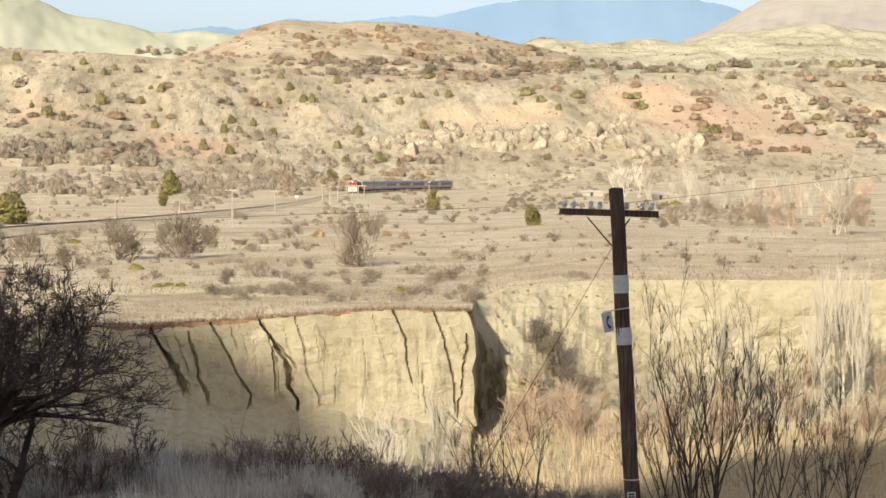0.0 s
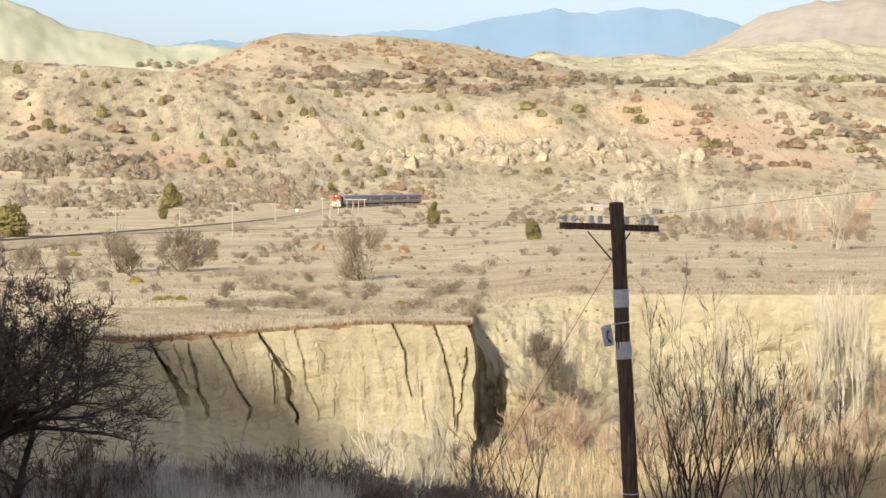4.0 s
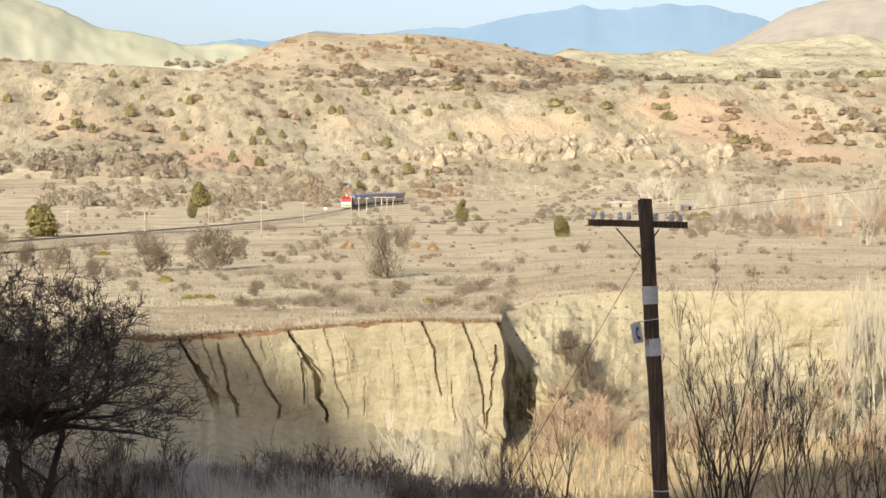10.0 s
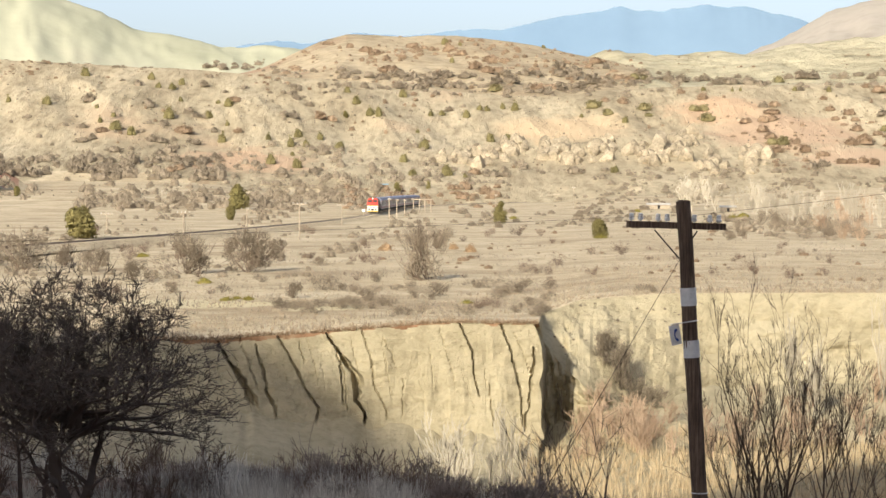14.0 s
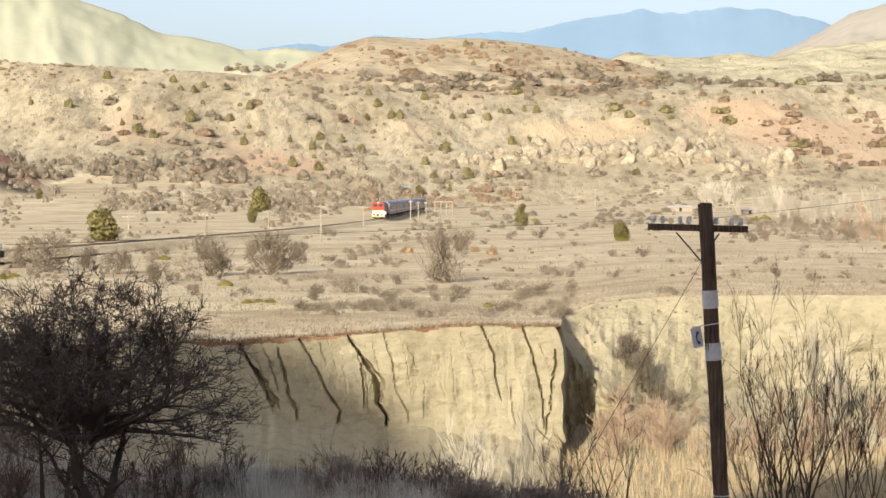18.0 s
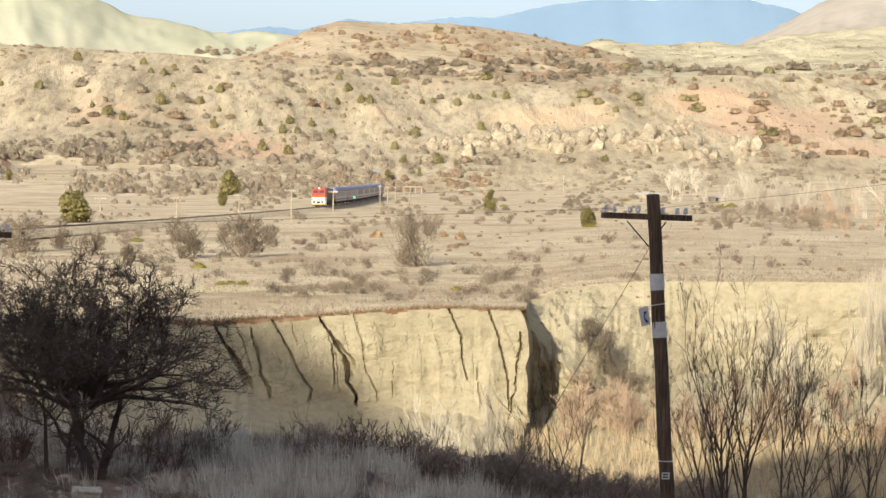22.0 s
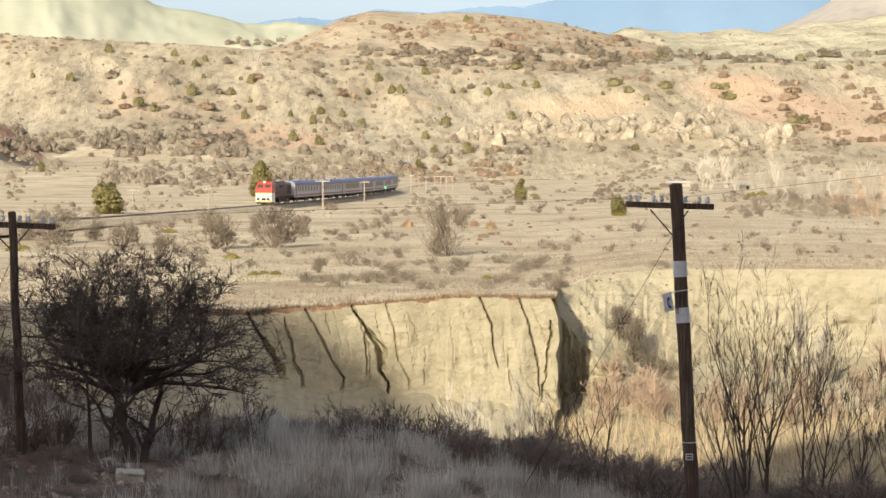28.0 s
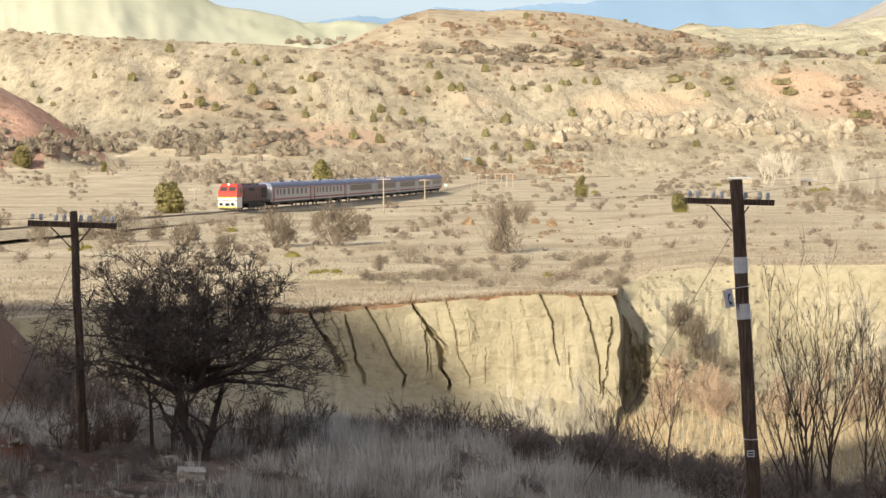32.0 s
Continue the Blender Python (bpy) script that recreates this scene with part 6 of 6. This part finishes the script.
def build_loco():
    """A diesel locomotive 19 m long that heads along -Y."""
    t = tagged(new("locomotive"), "red and white diesel locomotive with a dark maroon hood", "locomotive")
    part("frame", box_bm(-1.4, 1.4, -9.3, 9.3, 1.05, 1.4, 0.05), MAT_DARK, t, "black frame")
    part("lower_front", extrude_section([(-1.42, 0.45), (1.42, 0.45), (1.45, 2.05), (-1.45, 2.05)], -9.4, -6.6), MAT_CREAM, t, "white lower nose")
    bm = bmesh.new()
    lo = [(-1.45, -9.4), (1.45, -9.4), (1.45, -6.2), (-1.45, -6.2)]
    hi = [(-1.3, -8.7), (1.3, -8.7), (1.35, -6.2), (-1.35, -6.2)]
    vs = [[bm.verts.new((x, y, z)) for x, y in q] for q, z in ((lo, 2.05), (lo, 2.75), (hi, 3.75))]
    vs.append([bm.verts.new((x * 0.8, y + (0.25 if y < -7 else 0), 4.05)) for x, y in hi])
    for a, b in zip(vs, vs[1:]):
        for k in range(4):
            bm.faces.new((a[k], a[(k + 1) % 4], b[(k + 1) % 4], b[k]))
    bm.faces.new(vs[0][::-1])
    bm.faces.new(vs[-1])
    cab = part("cab", bm, MAT_RED_PAINT, t, "red cab")
    for x in (-0.66, 0.66):
        w = part("windscreen", box_bm(-0.5, 0.5, -0.02, 0.02, -0.36, 0.36, 0.01), MAT_WINDOW, cab, "dark windscreen")
        w.matrix_basis = pose(x, -9.03, 3.27, -35, 0, 0)
    for s in (-1, 1):
        w = part("side_window", box_bm(-0.02, 0.02, -0.55, 0.55, -0.35, 0.35, 0.01), MAT_WINDOW, cab, "dark cab side window")
        w.matrix_basis = pose(s * 1.43, -7.3, 3.05, 0, -5 * s, 0)
        lamp = part("headlamp", lathe_bm([(0.2, 0), (0.2, 0.06), (0.12, 0.09)], 12), MAT_LAMP, t, "lit headlamp")
        lamp.matrix_basis = pose(s * 0.95, -9.4, 1.75, 90, 0, 0)
        part("buffer", tube_bm([(s * 0.87, -9.35, 1.05), (s * 0.87, -9.9, 1.05), (s * 0.87, -9.95, 1.05)], [0.14, 0.14, 0.24], 10), MAT_DARK, t, "black buffer")
    lamp = part("headlamp", lathe_bm([(0.15, 0), (0.15, 0.08), (0.1, 0.12)], 12), MAT_LAMP, t, "bright upper headlamp")
    lamp.matrix_basis = pose(0, -8.68, 3.95, 90, 0, 0)
    part("yellow_band", box_bm(-1.47, 1.47, -9.43, -9.0, 0.46, 0.66), MAT_YELLOW, t, "yellow lower edge of the nose")
    part("yellow_band", box_bm(-1.47, 1.47, -9.43, -9.2, 1.95, 2.1), MAT_YELLOW, t, "yellow band under the cab")
    part("nose_band", box_bm(-1.46, 1.46, -9.425, -9.395, 1.45, 1.6), MAT_RED_PAINT, t, "red nose stripe")
    part("coupler_gap", box_bm(-0.35, 0.35, -9.43, -9.39, 0.75, 1.2), MAT_DARK, t, "dark coupling pocket")
    part("snowplough", box_bm(-1.3, 1.3, -9.35, -9.1, 0.2, 0.55, 0.04), MAT_DARK, t)
    part("hood", extrude_section([(-1.05, 1.4), (1.05, 1.4), (1.05, 3.5), (0.8, 3.8), (-0.8, 3.8), (-1.05, 3.5)], -6.2, 8.6), MAT_HOOD, t, "dark maroon engine hood")
    for k in range(7):
        for s in (-1, 1):
            part("hood_door", box_bm(s * 1.06 - 0.015, s * 1.06 + 0.015, -5.8 + k * 2.0, -4.1 + k * 2.0, 1.6, 3.2, 0.01), MAT_HOOD, t)
    for y0, y1, z0, z1 in ((-5.9, -4.3, 1.7, 3.1), (5.2, 8.2, 1.8, 3.3), (-1.6, 1.2, 2.9, 3.35)):
        for s in (-1, 1):
            part("grille", box_bm(s * 1.08 - 0.02, s * 1.08 + 0.02, y0, y1, z0, z1, 0.01), MAT_DARK, t, "black radiator grille")
    for k in range(9):
        for s in (-1, 1):
            part("handrail_post", tube_bm([(s * 1.38, -5.8 + k * 1.8, 1.4), (s * 1.38, -5.8 + k * 1.8, 2.4)], [0.02, 0.02], 5), MAT_HOOD, t)
    for s in (-1, 1):
        part("handrail", tube_bm([(s * 1.38, -5.8, 2.4), (s * 1.38, 8.6, 2.4)], [0.025, 0.025], 5), MAT_HOOD, t, "maroon handrail")
    for y in (0.5, 4.8):
        part("radiator_fan", lathe_bm([(0.75, 3.78), (0.75, 3.95), (0.6, 4.0)], 16, (0, y, 0)), MAT_DARK, t)
    part("exhaust", box_bm(-0.3, 0.3, -2.4, -1.6, 3.78, 4.05, 0.04), MAT_DARK, t)
    part("fuel_tank", box_bm(-1.25, 1.25, -2.4, 2.4, 0.35, 1.05, 0.1), MAT_DARK, t, "black fuel tank")
    for y in (-6.0, 6.0):
        add_bogie(t, y, (-1.5, 0.0, 1.5))
    return t


loco = build_loco()
first = build_coach(0, "grey coach with a blue roof and single windows")
saloon = build_coach(1, "grey coach with a blue roof and a long window band")
train = [(loco, 19.6), (first, 26.4), (copy_thing(first, pose(0, 0, 0)), 26.4), (saloon, 26.4)] + [(copy_thing(saloon, pose(0, 0, 0)), 26.4) for _ in range(4)]


def line_table():
    Y = np.arange(250.0, 1140.0, 1.0)
    X = track_x(Y)
    S = np.concatenate([[0], np.cumsum(np.hypot(np.diff(X), np.diff(Y)))])
    return X, Y, S


def motions():
    X, Y, S = line_table()
    s0 = float(np.interp(320.0, Y, S))
    for thing, rows in [(v, None) for v in train]:
        vehicle, length = thing
        back = sum(l for v, l in train[:[q[0] for q in train].index(vehicle)])
        keys = []
        for k in range(0, 65):
            t = k * 0.5
            front = s0 + SPEED * (32.0 - t) + back
            a, b = front + length * 0.15, front + length * 0.85
            p = [Vector((float(np.interp(q, S, X)), float(np.interp(q, S, Y)), RAIL_TOP - 0.0)) for q in (a, b)]
            mid, d = (p[0] + p[1]) / 2, p[1] - p[0]
            keys.append((t, pose(mid.x, mid.y, mid.z, 0, 0, -math.degrees(math.atan2(d.x, d.y)))))
        walk(vehicle, keys)


SPEED = 15.1

# ---------------------------------------------------------------- stones
def rock_mesh(seed, name="rock", mat=None, n=2):
    """A broken block: a ball cut flat by a handful of planes."""
    rr = random.Random(seed)
    bm = bmesh.new()
    bmesh.ops.create_icosphere(bm, subdivisions=n, radius=0.62)
    cuts = [(Vector((rr.uniform(-1, 1), rr.uniform(-1, 1), rr.uniform(-1, 1))).normalized(), rr.uniform(0.34, 0.52)) for _ in range(8)]
    for v in bm.verts:
        for c, d in cuts:
            over = v.co.dot(c) - d
            if over > 0:
                v.co -= c * over * 0.95
        v.co += 0.03 * noise.noise_vector(v.co * 5 + Vector((seed, 0, 0)))
    me = bpy.data.meshes.new(name)
    bm.to_mesh(me)
    bm.free()
    me.materials.append(mat)
    return me


def stones():
    bm = box_bm(-0.5, 0.5, -0.5, 0.5, -0.5, 0.5, 0.06)
    bmesh.ops.subdivide_edges(bm, edges=bm.edges[:], cuts=2, use_grid_fill=True)
    for v in bm.verts:
        v.co += 0.09 * noise.noise_vector(v.co * 2.3)
    me = bpy.data.meshes.new("stone_slab")
    bm.to_mesh(me)
    bm.free()
    me.materials.append(MAT_SLAB)
    slab = new("stone_slab", me)
    X, d = (86 - BX) / UNIT * 38.4, 38.4
    slab.matrix_basis = Matrix.LocRotScale((X, d, float(land(X, d)[0]) + 0.06), Euler((0.1, 0.05, 0.2)), (0.52, 0.4, 0.22))
    tagged(slab, "flat pale stone slab beside a bare tree", "stone", "stones on the bank")
    kinds = [rock_mesh(20.5 + k, "stone", MAT_STONE) for k in range(4)]
    for k in range(290):
        x, d = (RNG.uniform(-300, 1300), RNG.uniform(34, 44)) if k % 2 else (RNG.uniform(-300, 160), RNG.uniform(35.5, 40))
        X, s = (x - BX) / UNIT * d, RNG.uniform(0.04, 0.17) * (1.7 if k % 9 == 0 else 1.0)
        ob = new("stone", kinds[k % 4])
        ob.matrix_basis = Matrix.LocRotScale((X, d, float(land(X, d)[0]) + s * 0.1), Euler((RNG.uniform(0, 1), 0, RNG.uniform(0, 6))), (s, s * 0.8, s * 0.6))
        tagged(ob, "small grey stone on the shaded bank", "stone", "stones on the bank")
    crags = [rock_mesh(50.5 + k, "rock", MAT_ROCK) for k in range(6)]
    crag = tagged(new("rock_outcrop"), "broken pale rock ledges on the ochre slope", "rocks")
    heaps = [(800, 275, 40), (850, 278, 36), (890, 265, 24), (955, 265, 22), (990, 268, 22), (1060, 262, 40), (1110, 270, 40), (1160, 275, 40), (1200, 250, 30), (1240, 285, 40), (1320, 282, 26)]
    for k in range(190):
        hx, hy, hw = heaps[k % len(heaps)]
        x, y = hx + hw * 0.5 * RNG.normal(), hy + 8 * RNG.normal()
        p = meet(x, min(max(y, 232), 305))
        s = px(p.y, RNG.uniform(14, 40) * RNG.uniform(0.6, 1.0))
        ob = new("rock", crags[k % 6])
        ob.parent = crag
        ob.matrix_basis = Matrix.LocRotScale(p + Vector((0, 0, s * 0.12)), Euler((RNG.uniform(-0.3, 0.3), RNG.uniform(-0.3, 0.3), RNG.uniform(0, 6))), (s * 0.85, s * 0.7, s * RNG.uniform(0.7, 1.25)))


stones()


def hut(x, y, wide=1.8, roof=None, label="small pale hut with a light blue roof"):
    p = meet(x, y)
    t = tagged(new("hut"), label, "hut", "huts across the plain")
    t.matrix_basis = Matrix.Translation(p)
    part("wall", box_bm(-wide, wide, -1.4, 1.4, -0.3, 1.2, 0.03), MAT_PALEPOLE, t)
    part("roof", extrude_section([(-1.7, 1.2), (1.7, 1.2), (0, 1.8)], -wide - 0.2, wide + 0.2), roof or MAT_HUTROOF, t, "sheet metal roof").matrix_basis = pose(0, 0, 0, 0, 0, 90)
    part("door", box_bm(-0.4, 0.4, -1.44, -1.41, -0.1, 1.1, 0.01), MAT_DARK, t, "dark doorway")


MAT_HUTROOF = plain_mat("light_blue_roof", (0.3, 0.45, 0.55), 0.5)
MAT_WHITEROOF = plain_mat("pale_roof", (0.55, 0.52, 0.47), 0.6)
hut(655, 330)
for bx, by, w in [(1154, 366, 3.6), (1280, 371, 2.4)]:
    hut(bx, by, w, MAT_WHITEROOF, "long low whitish shed beyond the plain")

motions()
